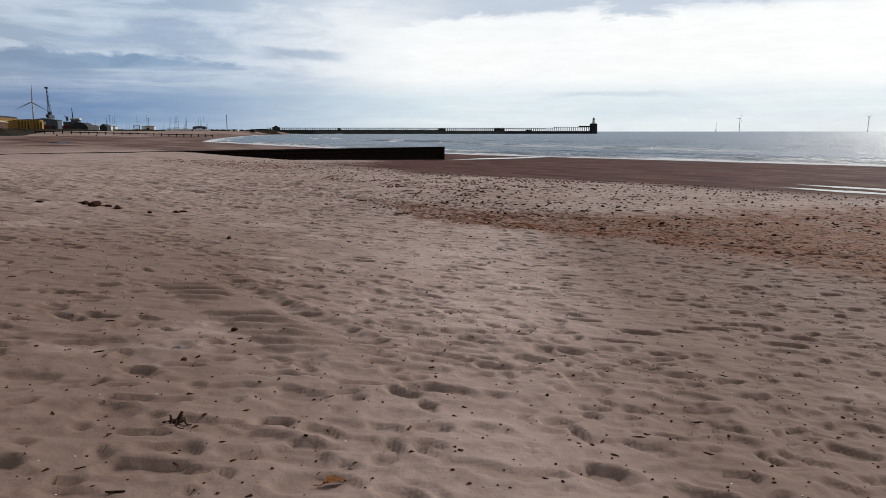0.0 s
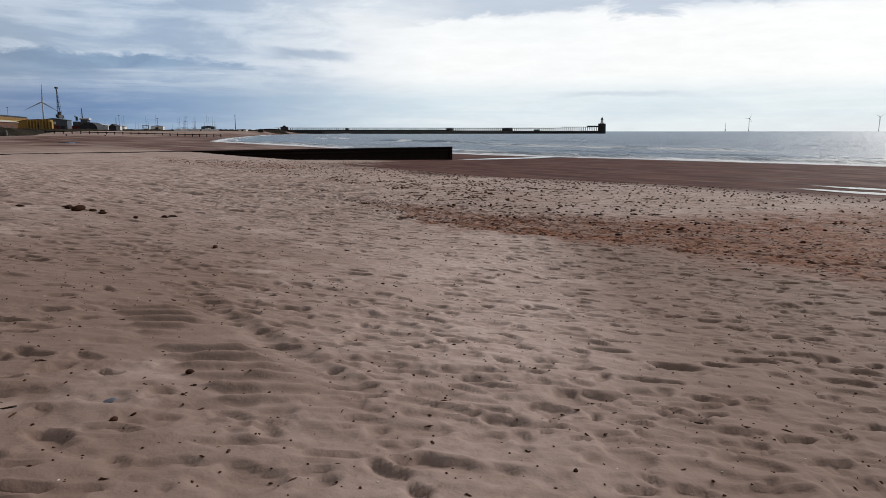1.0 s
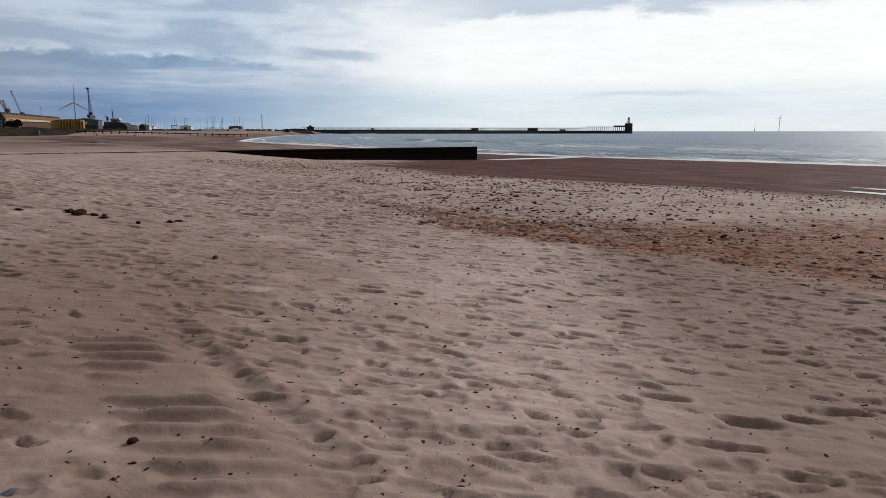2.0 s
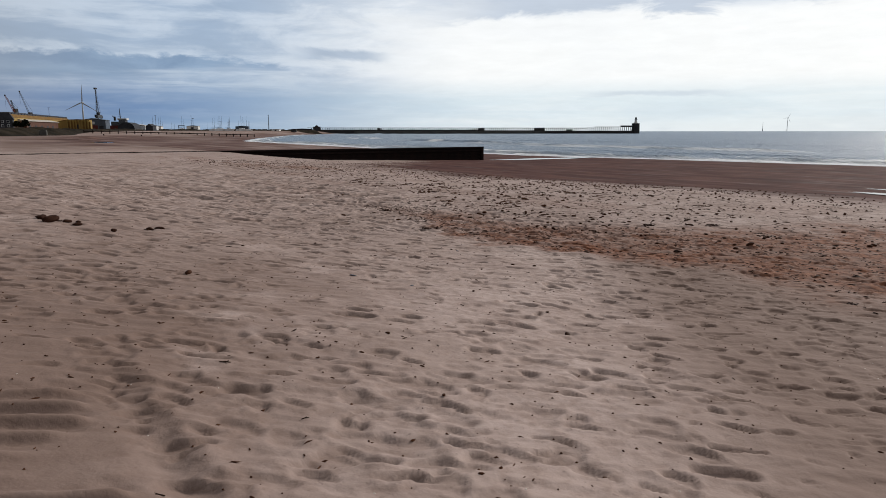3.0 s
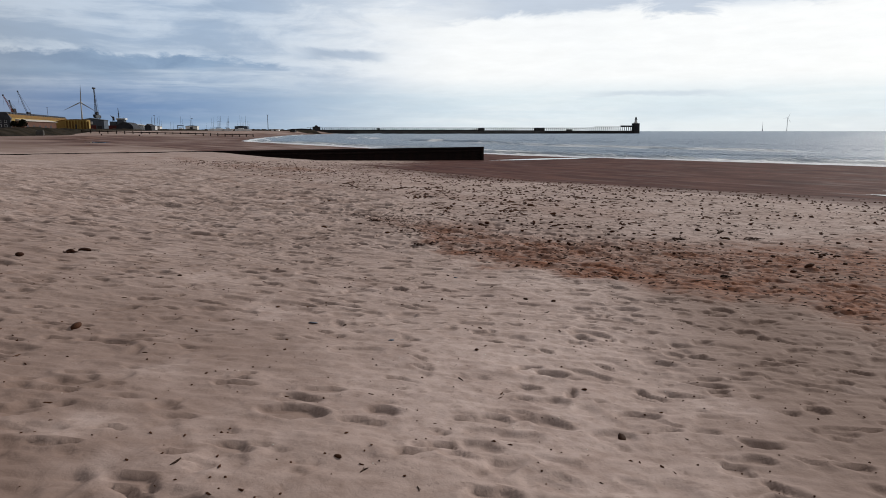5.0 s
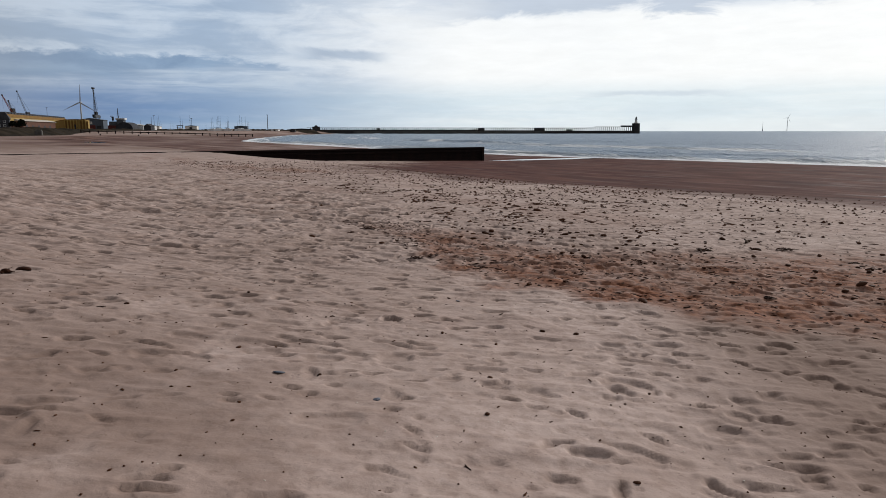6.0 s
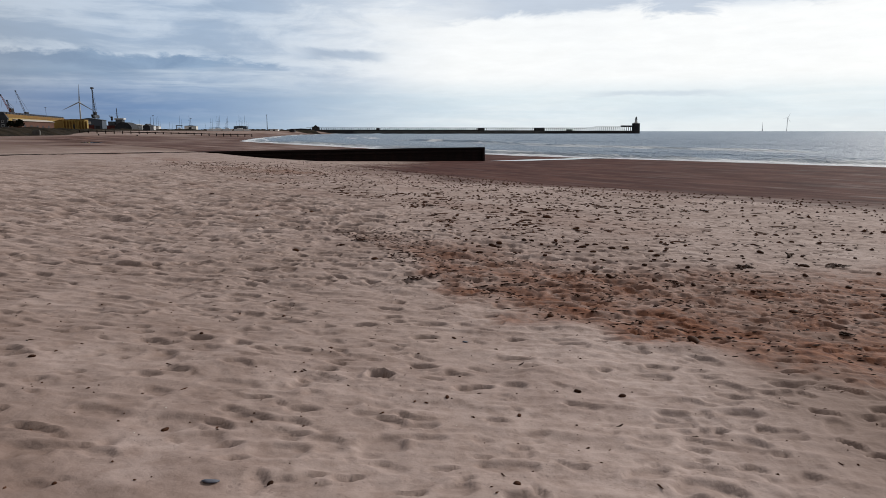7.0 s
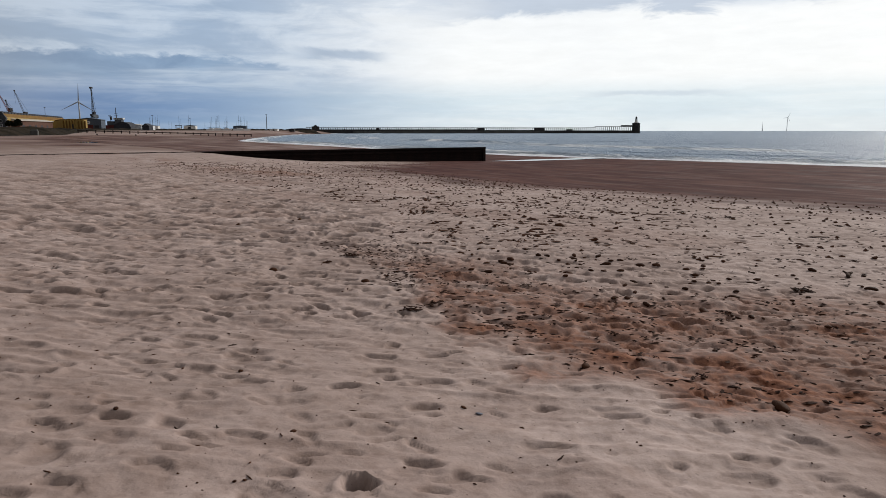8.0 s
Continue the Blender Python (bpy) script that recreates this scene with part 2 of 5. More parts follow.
def make_sea():
    m, g, bsdf, pos = material("sea_water")
    surf = attribute(g, "surf")
    crest = attribute(g, "crest")
    lace = g.noise(shore_axes(g, pos, 0.6, 0.06), 1.0, 8.0, 0.72, 0.5)
    lace2 = g.noise(shore_axes(g, pos, 0.12, 0.012, 4.0), 1.0, 5.0, 0.6, 0.5)
    level = g.math("ADD", g.math("MULTIPLY", lace, 0.6), g.math("MULTIPLY", lace2, 0.4))
    foam = g.ramp(g.math("ADD", level, g.math("MULTIPLY_ADD", surf, 0.32, -0.36)), 0.44, 0.54)
    foam = g.math("MAXIMUM", foam, g.math("MULTIPLY", crest, g.ramp(lace, 0.26, 0.46)), clamp=True)
    water = g.mix(lace2, (0.092, 0.150, 0.222), (0.138, 0.195, 0.268))
    water = g.mix(g.math("MULTIPLY", g.ramp(lace, 0.50, 0.36), g.math("MULTIPLY", surf, 0.75)), water, (0.030, 0.060, 0.085))
    g.link(g.mix(foam, water, (0.78, 0.80, 0.82)), bsdf.inputs["Base Color"])
    g.link(g.math("MULTIPLY_ADD", foam, 0.5, 0.32), bsdf.inputs["Roughness"])
    bsdf.inputs["IOR"].default_value = 1.33
    rip = g.noise(shore_axes(g, pos, 0.9, 0.35, 7.0), 1.0, 6.0, 0.65)
    rollers = g.noise(shore_axes(g, pos, 0.22, 0.025, 9.0), 1.0, 5.0, 0.6, 0.3)
    bump(g, bsdf, g.math("MULTIPLY_ADD", rollers, 1.2, rip), 1.2, 1.0)
    bsdf.inputs["Specular IOR Level"].default_value = 0.28
    return m


def make_pool():
    m, g, bsdf, pos = material("pool_water")
    bsdf.inputs["Base Color"].default_value = (0.05, 0.04, 0.04, 1)
    bsdf.inputs["Roughness"].default_value = 0.06
    bsdf.inputs["IOR"].default_value = 1.33
    bump(g, bsdf, g.noise(shore_axes(g, pos, 3.0, 1.0), 1.0, 3.0), 0.006, 0.5)
    return m


SAND, SEA, POOL = make_sand(), make_sea(), make_pool()
OLD_TIMBER = worn("old_timber", (0.006, 0.004, 0.004), (0.015, 0.009, 0.008), 1.2, 0.8, streak=(1, 1, 6), gloss=0.06)
WEEDY_TIMBER = worn("weedy_timber", (0.006, 0.004, 0.004), (0.014, 0.007, 0.006), 1.0, 0.75, streak=(1, 1, 4), gloss=0.06)
RUST_STEEL = worn("rusted_steel", (0.060, 0.030, 0.024), (0.030, 0.020, 0.018), 1.5, 0.8)
CONCRETE = worn("stained_concrete", (0.10, 0.098, 0.09), (0.055, 0.052, 0.05), 0.25, 0.9, fine=6)
DARK_STONE = worn("dark_pier_stone", (0.045, 0.042, 0.042), (0.025, 0.024, 0.025), 0.2, 0.9)
PALE_STONE = worn("weathered_white_paint", (0.74, 0.73, 0.70), (0.60, 0.59, 0.56), 0.5, 0.7)
YELLOW_STEEL = worn("ochre_cladding", (0.336, 0.232, 0.071), (0.280, 0.183, 0.060), 0.15, 0.65, streak=(1, 1, 0.3))
OCHRE_ROOF = worn("ochre_roof_sheet", (0.196, 0.108, 0.026), (0.159, 0.084, 0.023), 0.12, 0.7)
PALE_ROOF = worn("pale_roof_sheet", (0.50, 0.46, 0.40), (0.38, 0.34, 0.30), 0.2, 0.6)
BROWN_WALL = worn("brown_brick_wall", (0.11, 0.055, 0.038), (0.085, 0.042, 0.032), 0.4, 0.85)
GREY_CLAD = worn("blue_grey_cladding", (0.085, 0.105, 0.135), (0.065, 0.082, 0.110), 0.15, 0.6, streak=(1, 1, 0.3))
DARK_ROOF = worn("dark_roof", (0.045, 0.047, 0.055), (0.030, 0.031, 0.037), 0.3, 0.8)
DARK_RED = worn("dark_red_paint", (0.10, 0.022, 0.020), (0.07, 0.018, 0.018), 0.4, 0.6)
WHITE_PAINT = worn("white_paint", (0.70, 0.71, 0.72), (0.58, 0.59, 0.60), 0.5, 0.5)
GREY_STEEL = worn("grey_painted_steel", (0.075, 0.085, 0.10), (0.05, 0.058, 0.07), 0.6, 0.5)
RED_STEEL = worn("red_painted_steel", (0.26, 0.075, 0.05), (0.18, 0.055, 0.04), 0.6, 0.5)
TURBINE_GREY = worn("turbine_grey", (0.30, 0.32, 0.34), (0.25, 0.27, 0.29), 0.1, 0.5)
DUNE_GRASS = worn("dune_grass", (0.012, 0.010, 0.007), (0.034, 0.026, 0.018), 0.12, 0.95, fine=12, relief=0.5, gloss=0.03)
SHRUB_LEAF = worn("shrub_leaf", (0.007, 0.009, 0.006), (0.014, 0.014, 0.008), 0.8, 0.9, gloss=0.03)
BLACK_GLASS = worn("dark_window_glass", (0.02, 0.025, 0.03), (0.015, 0.018, 0.022), 0.5, 0.2)
KELP = worn("dried_kelp", (0.024, 0.011, 0.008), (0.050, 0.022, 0.013), 14.0, 0.7, relief=0.003, gloss=0.02)
DRIFTWOOD = worn("driftwood", (0.055, 0.035, 0.026), (0.028, 0.018, 0.014), 20.0, 0.85, relief=0.002, gloss=0.02)
SEA_COAL = worn("sea_coal", (0.040, 0.017, 0.010), (0.072, 0.033, 0.019), 30.0, 0.6, relief=0.002, vary=0.8, gloss=0.02)
BLUE_STONE = worn("blue_grey_pebble", (0.13, 0.135, 0.165), (0.09, 0.095, 0.12), 25.0, 0.6, relief=0.001)
SHELL = worn("bleached_shell", (0.62, 0.56, 0.50), (0.50, 0.44, 0.38), 60.0, 0.5, relief=0.001)
DRY_LEAF = worn("dry_leaf", (0.30, 0.13, 0.045), (0.20, 0.085, 0.035), 40.0, 0.8, relief=0.001)

# ---- building helpers ----


def mesh_from(name, bm, mat, smooth=False):
    me = bpy.data.meshes.new(name)
    bm.to_mesh(me)
    bm.free()
    me.materials.append(mat)
    if smooth:
        me.polygons.foreach_set("use_smooth", [True] * len(me.polygons))
    return me


def part(name, bm, mat, parent, label="", smooth=False):
    ob = new(name, mesh_from(name, bm, mat, smooth))
    ob.parent = parent
    return tagged(ob, label)


def shared(name, me, parent, m):
    """One more object on a mesh that others use too."""
    ob = new(name, me)
    ob.parent = parent
    ob.matrix_basis = m
    return ob


def thing(name, m, label, category, group="", kind=""):
    ob = new(name)
    ob.matrix_basis = m
    return tagged(ob, label, category, group, kind)


def solid(name, bm, mat, m, label, category, group="", kind="", smooth=True):
    ob = new(name, mesh_from(name, bm, mat, smooth))
    ob.matrix_basis = m
    return tagged(ob, label, category, group, kind)


def box(bm, x0, y0, z0, x1, y1, z1, bevel=0.0):
    vs = [bm.verts.new((x, y, z)) for x in (x0, x1) for y in (y0, y1) for z in (z0, z1)]
    fs = [bm.faces.new([vs[i] for i in q]) for q in ((0, 1, 3, 2), (4, 6, 7, 5), (0, 4, 5, 1), (2, 3, 7, 6), (0, 2, 6, 4), (1, 5, 7, 3))]
    if bevel:
        bmesh.ops.bevel(bm, geom=list({e for f in fs for e in f.edges}), offset=bevel, segments=1, affect="EDGES")
    return bm


def boxed(*a):
    return box(bmesh.new(), *a)


def rod(bm, a, b, r0, r1=None, n=6):
    """A tapered bar from a to b."""
    a, b = Vector(a), Vector(b)
    r1 = r0 if r1 is None else r1
    q = (b - a).to_track_quat("Z", "Y")
    rings = []
    for p, r in ((a, r0), (b, r1)):
        rings.append([bm.verts.new(p + q @ Vector((r * math.cos(2 * math.pi * i / n), r * math.sin(2 * math.pi * i / n), 0))) for i in range(n)])
    for i in range(n):
        j = (i + 1) % n
        bm.faces.new((rings[0][i], rings[0][j], rings[1][j], rings[1][i]))
    bm.faces.new(rings[0][::-1])
    bm.faces.new(rings[1])
    return bm


def lathe(bm, profile, n=16):
    """A turned form from (radius, height) pairs."""
    rings = [[bm.verts.new((r * math.cos(2 * math.pi * i / n), r * math.sin(2 * math.pi * i / n), z)) for i in range(n)] for r, z in profile]
    for lo, hi in zip(rings, rings[1:]):
        for i in range(n):
            j = (i + 1) % n
            bm.faces.new((lo[i], lo[j], hi[j], hi[i]))
    bm.faces.new(rings[0][::-1])
    bm.faces.new(rings[-1])
    return bm


def prism(bm, outline, y0, y1):
    """An outline of (x, z) pairs drawn out from y0 to y1."""
    a = [bm.verts.new((x, y0, z)) for x, z in outline]
    b = [bm.verts.new((x, y1, z)) for x, z in outline]
    n = len(outline)
    for i in range(n):
        j = (i + 1) % n
        bm.faces.new((a[i], a[j], b[j], b[i]))
    bm.faces.new(a[::-1])
    bm.faces.new(b)
    bmesh.ops.recalc_face_normals(bm, faces=bm.faces)
    return bm


def lattice(bm, a, b, w0, w1, bays, r):
    """A four-legged lattice mast from a to b."""
    a, b = Vector(a), Vector(b)
    q = (b - a).to_track_quat("Z", "Y")
    corners = ((1, 1), (-1, 1), (-1, -1), (1, -1))

    def node(k, c):
        f = k / bays
        w = w0 + (w1 - w0) * f
        return a.lerp(b, f) + q @ Vector((c[0] * w, c[1] * w, 0))

    for i, c in enumerate(corners):
        d = corners[(i + 1) % 4]
        rod(bm, node(0, c), node(bays, c), r, r, 4)
        for k in range(bays):
            rod(bm, node(k, c), node(k + 1, d), r * 0.6, r * 0.6, 3)
            rod(bm, node(k + 1, c), node(k + 1, d), r * 0.6, r * 0.6, 3)
    return bm


# ---- the beach ----
# s runs down the beach to the sea, v along the shore.
PROFILE_S = (-900, -85, -72, -12, -4, 0, 2, 3, 4.3, 5.5, 6.5, 9, 14, 20, 28, 31, 36, 45, 60, 75, 92, 107, 120, 150, 300, 5000)
PROFILE_Z = (1.3, 1.1, 1.0, 0.62, 0.42, 0.24, 0.09, -0.01, -0.19, -0.31, -0.42, -0.55, -0.69, -0.88, -1.31, -1.57, -2.17, -2.85, -3.2, -3.47, -3.66, -3.85, -4.2, -5.0, -8.0, -12.0)
BAY_V = (-400, 0, 50, 70, 96, 124, 160, 222, 355, 473, 640, 825, 1065, 1600, 5000)
BAY_S = (14, 14, 11, 5, 0, -8, -8, -3, 6, 54, 130, 226, 390, 760, 3200)
SEA_LEVEL = -3.85

_s = np.concatenate([np.arange(-900, -60, 4.0), np.arange(-60, 160, 0.25), np.arange(160, 5000, 10.0)])
_z = np.interp(_s, PROFILE_S, PROFILE_Z)
_k = np.exp(-0.5 * (np.arange(-8, 9) / 3.2) ** 2)
_z[8:-8] = np.convolve(_z, _k / _k.sum(), "valid")
_v = np.arange(-600, 5000, 4.0)
_b = np.interp(_v, BAY_V, BAY_S)
_b[8:-8] = np.convolve(_b, _k / _k.sum(), "valid")


def step(a, b, x):
    t = np.clip((x - a) / (b - a), 0, 1)
    return t * t * (3 - 2 * t)


def shore(x, y):
    """Distance down the beach, corrected for the bend of the bay, and along it."""
    s, v = 0.8 * x + 0.6 * y, -0.6 * x + 0.8 * y
    w = np.maximum(step(30, 100, s), step(160, 330, v))
    s = s - w * np.interp(v, _v, _b)
    # the crest of the berm swings seaward in the foreground
    s = s - 4.5 * step(14, 25, s) * (1 - step(45, 62, s)) * (1 - step(18, 40, v))
    # the far end of the bay is narrower and steeper
    return np.where(s < 107, 107 + (s - 107) * (1 + 2 * step(500, 800, v)), s), v


def lattice_noise(x, y, size, seed):
    """Smooth noise in -1..1 with cells of that size."""
    x, y = x / size + seed * 17.31, y / size + seed * 5.77
    ix, iy = np.floor(x).astype(np.int64), np.floor(y).astype(np.int64)
    fx, fy = x - ix, y - iy
    fx, fy = fx * fx * fx * (fx * (fx * 6 - 15) + 10), fy * fy * fy * (fy * (fy * 6 - 15) + 10)

    def h(a, b):
        k = (a * 374761393 + b * 668265263 + seed * 1442695041) & 0xFFFFFFFF
        k = ((k ^ (k >> 13)) * 1274126177) & 0xFFFFFFFF
        return ((k ^ (k >> 16)) & 0xFFFF) / 32767.5 - 1

    top = h(ix, iy) * (1 - fx) + h(ix + 1, iy) * fx
    bot = h(ix, iy + 1) * (1 - fx) + h(ix + 1, iy + 1) * fx
    return top * (1 - fy) + bot * fy


# tide pools: s, v, half width, half length, level
POOLS = ((48.8, 22.6, 0.75, 4.6, -2.93), (54.6, 23.4, 0.85, 4.8, -3.08), (88.0, 101.0, 11.0, 1.5, -3.63), (27.0, 190.0, 1.4, 8.0, -1.33))


def base_height(x, y):
    s, v = shore(x, y)
    z = np.interp(s, _s, _z)
    # towards the groyne the upper beach is worn flat
    flat = step(35, 85, v) * (1 - step(600, 720, v))
    z = z * (1 - flat) + np.minimum(z, -1.33 + (0.05 - 0.035 * step(200, 330, v)) * np.maximum(0, -5 - s)) * flat
    for ps, pv, hw, hl, level in POOLS:
        d = np.hypot((s - ps) / hw, (v - pv) / hl)
        w = 1 - step(0.8, 2.0, d)
        z = z * (1 - w) + (level - 0.05) * w
    return z


def graded(core0, core1, fine, stages0, stages1):
    """Grid lines: even in the core, then spreading by each stage's growth up to its limit."""
    def side(start, sign, stages):
        out, p, d = [], start, fine
        for growth, limit in stages:
            while sign * (limit - p) > 0:
                d *= growth
                p += sign * d
                out.append(p)
        return out
    core = list(np.arange(core0, core1, fine))
    return np.array(side(core0, -1, stages0)[::-1] + core + side(core[-1], 1, stages1))


GX = graded(-4.2, 4.4, 0.024, ((1.008, -18), (1.022, -90), (1.07, -900), (1.3, -4900)), ((1.009, 16), (1.02, 40), (1.07, 900), (1.3, 4900)))
GY = graded(1.7, 16.0, 0.022, ((1.02, -4), (1.12, -60), (1.3, -3000)), ((1.004, 42), (1.012, 170), (1.05, 1200), (1.2, 4900)))
XX, YY = np.meshgrid(GX, GY)
SS, VV = shore(XX, YY)
WET_EDGE = np.interp(VV, (-40, 10, 27, 37, 45, 60, 78, 95, 125, 150, 200, 300, 361, 420, 520), (28.5, 28.5, 28.5, 28.5, 29, 33, 42, 60, 52, 18, 13, 9, 0, 6, 30))
WET_EDGE += step(120, 220, VV) * (7 * lattice_noise(XX, YY, 45.0, 33) + 4 * lattice_noise(XX, YY, 15.0, 34))
WET_EDGE += 3.4 * lattice_noise(XX, YY, 9.0, 5) + 2.4 * lattice_noise(XX, YY, 2.6, 6) + 1.6 * lattice_noise(XX, YY, 0.9, 7)
WET = step(-8.0, 4.5 + 8 * step(120, 220, VV), SS - WET_EDGE)
DARKER = np.exp(-((SS - 33) / 13) ** 2) * step(140, 200, VV) * (1 - step(360, 470, VV))
SEEP = 0.5 * step(-7, -1, SS - WET_EDGE) * (1 - step(110, 140, VV))
DAMP = np.maximum(WET, SEEP * (0.7 + 0.5 * lattice_noise(XX, YY, 1.7, 36))) * (1 - 0.2 * step(120, 200, VV) * (1 - DARKER))
BUMPY = (1 - WET) * (1 - step(110, 240, np.hypot(XX, YY)))


# the strand line: its upper edge and its width, along the shore
EDGE_V = (-10, 7, 9, 10.5, 12.4, 14.8, 18)
EDGE_S = (11.2, 11.0, 11.0, 10.4, 9.7, 9.6, 10.6)
EDGE_W = (13.0, 12.0, 10.2, 7.8, 5.0, 2.6, 1.3)
LINE = SS + 0.35 * lattice_noise(XX, YY, 2.2, 13) + 0.3 * lattice_noise(XX, YY, 0.7, 23) + 0.2 * lattice_noise(XX, YY, 0.3, 98) - np.interp(VV, EDGE_V, EDGE_S)
ACROSS = LINE / np.interp(VV, EDGE_V, EDGE_W)
TRODDEN = step(-0.2 - 0.9 * (1 - step(7, 12, VV)), 0.4 + 0.6 * (1 - step(7, 12, VV)), LINE) * (1 - step(0.65, 1.5, ACROSS)) * (1 - step(15.5, 21, VV))


# mask of the stamped prints, stronger in deeper ones; tints them darker brown
PRINT_TINT = np.zeros_like(XX)


def relief():
    away = np.hypot(XX, YY - 2)
    off = step(7, 22, away)
    h = 0.012 * lattice_noise(XX, YY * 1.3, 0.9, 1) + 0.03 * lattice_noise(XX, YY, 3.4, 4)
    h += (0.010 + 0.018 * off) * lattice_noise(XX * 0.75, YY * 1.5, 0.36, 2) - (0.007 + 0.020 * off) * np.abs(lattice_noise(XX * 0.55, YY * 1.3, 0.30, 24))
    h += (0.004 + 0.009 * off) * lattice_noise(XX * 0.75, YY * 1.5, 0.17, 3)
    # low wind-combed ridges, sharp along their crests
    comb = 1 - np.abs(lattice_noise(XX * 0.35 + 0.12 * YY, YY * 1.25, 0.34, 111) + 0.4 * lattice_noise(XX * 0.5, YY * 1.4, 0.15, 112))
    h += (0.006 + 0.020 * off) * np.clip(comb, 0, 1) ** 4
    h += step(14, 30, away) * 0.03 * np.abs(lattice_noise(XX * 0.8, YY, 0.55, 113))
    # ragged hollows where old prints have slumped, steeper on their far side
    busy = step(-0.5, 0.4, lattice_noise(XX, YY, 1.6, 26)) * (1 - 0.45 * (1 - step(2.6, 4.0, np.abs(XX + 0.3))) * (1 - step(13.5, 17.0, YY)))
    for size, deep, lo, seed in ((0.42, 0.013, 0.16, 80), (0.24, 0.012, 0.18, 83), (0.13, 0.008, 0.15, 86)):
        def hollow(y):
            n = lattice_noise(XX * 0.62, y * 1.15, size, seed) + 0.45 * lattice_noise(XX * 0.8, y, size * 0.45, seed + 1) + 0.2 * lattice_noise(XX, y, size * 0.22, seed + 2)
            return step(lo, lo + 0.26, n)
        first = hollow(YY)
        h -= deep * hollow(YY - 0.35 * size * first) * (0.35 + 0.65 * busy)
    # wind-blown hummocks on the open upper beach
    open_sand = step(22, 55, np.hypot(XX, YY)) * (1 - step(-4, 12, XX + 0.1 * YY)) * (1 - step(50, 80, VV))
    h += open_sand * (0.085 * lattice_noise(XX, YY, 2.4, 95) + 0.06 * lattice_noise(XX, YY, 1.1, 96))
    rng = np.random.default_rng(11)
    pits, rims = np.zeros_like(XX), np.zeros_like(XX)
    wx = XX + 0.075 * lattice_noise(XX, YY, 0.24, 17) + 0.036 * lattice_noise(XX, YY, 0.09, 18)
    wy = YY + 0.05 * lattice_noise(XX, YY, 0.24, 19) + 0.026 * lattice_noise(XX, YY, 0.09, 20)

    def stamp(cx, cy, length, width, depth, turn):
        """A drifted-in print: a steep scarp on the far side, a soft slope on the near one."""
        r = length * 1.3
        i0, i1 = np.searchsorted(GY, (cy - r, cy + r))
        j0, j1 = np.searchsorted(GX, (cx - r, cx + r))
        if i1 - i0 < 3 or j1 - j0 < 3:
            return
        dx, dy = wx[i0:i1, j0:j1] - cx, wy[i0:i1, j0:j1] - cy
        a = (dx * math.cos(turn) + dy * math.sin(turn)) / (length / 2)
        b = (-dx * math.sin(turn) + dy * math.cos(turn)) / (width / 2)
        d = np.hypot(a, b)
        reach = 0.5 * math.hypot(length * math.sin(turn), width * math.cos(turn))
        inside = 1 - step(0.70, 1.10, d)
        np.minimum(pits[i0:i1, j0:j1], -depth * inside * (0.30 + 0.70 * step(-1.0, 0.6, dy / reach)), out=pits[i0:i1, j0:j1])
        np.maximum(rims[i0:i1, j0:j1], 0.24 * depth * np.exp(-((d - 1.24) / 0.2) ** 2), out=rims[i0:i1, j0:j1])
        np.maximum(PRINT_TINT[i0:i1, j0:j1], inside * min(1.0, depth / 0.04), out=PRINT_TINT[i0:i1, j0:j1])

    # loose scattered prints, half drifted in
    for _ in range(9000):
        y = 1.5 + 46 * rng.random()
        x = rng.uniform(-5.0 - 0.45 * y, 5.0 + 0.5 * y)
        k = rng.random()
        if 9.7 < y < 11.1 and -2.6 < x < 0.2 and rng.random() < 0.7:
            continue
        stamp(x, y, 0.06 + 0.22 * k ** 3, rng.uniform(0.04, 0.07) + 0.06 * k ** 3, rng.uniform(0.008, 0.018) + 0.018 * k ** 3, rng.normal(0, 0.5))
    # old prints, trodden over one another in drifts
    for _ in range(6500):
        y = 1.4 + 30 * rng.random()
        x = rng.uniform(-4.0 - 0.45 * y, 4.0 + 0.5 * y)
        patch = float(lattice_noise(np.array(x), np.array(y), 1.3, 63))
        if rng.random() < (0.55 + 0.7 * patch) * (0.1 if 9.7 < y < 11.1 and -2.6 < x < 0.2 else 1.2):
            size = rng.uniform(0.17, 0.36)
            stamp(x, y, size, size * rng.uniform(0.42, 0.7), rng.uniform(0.010, 0.032), rng.normal(0.1, 0.4))
    for _ in range(9500):
        y = 17 + 36 * rng.random()
        x = rng.uniform(-5.0 - 0.62 * y, 4.0 + 0.6 * y)
        stamp(x, y, rng.uniform(0.14, 0.36), rng.uniform(0.10, 0.20), rng.uniform(0.028, 0.062), rng.normal(0, 0.4))
    for _ in range(5200):
        y = 22 + 45 * rng.random()
        x = rng.uniform(-6.0 - 0.7 * y, -0.12 * y)
        stamp(x, y, rng.uniform(0.3, 0.8), rng.uniform(0.25, 0.6), rng.uniform(0.03, 0.085), rng.normal(0, 0.4))
    # trails of those who walked along and down the beach
    for _ in range(34):
        x, y, head = rng.uniform(-9, 12), rng.uniform(1, 36), rng.choice([0.64, 2.2, 2.0, 0.3, 0.1]) + rng.normal(0, 0.3)
        deep = rng.uniform(0.014, 0.028)
        for k in range(-8, 9):
            side = 0.11 if k % 2 else -0.11
            px = x + 0.62 * k * math.cos(head) - side * math.sin(head) + rng.normal(0, 0.04)
            py = y + 0.62 * k * math.sin(head) + side * math.cos(head) + rng.normal(0, 0.04)
            stamp(px, py, rng.uniform(0.17, 0.26), rng.uniform(0.08, 0.12), deep * rng.uniform(0.6, 1.2), head + rng.normal(0, 0.15))
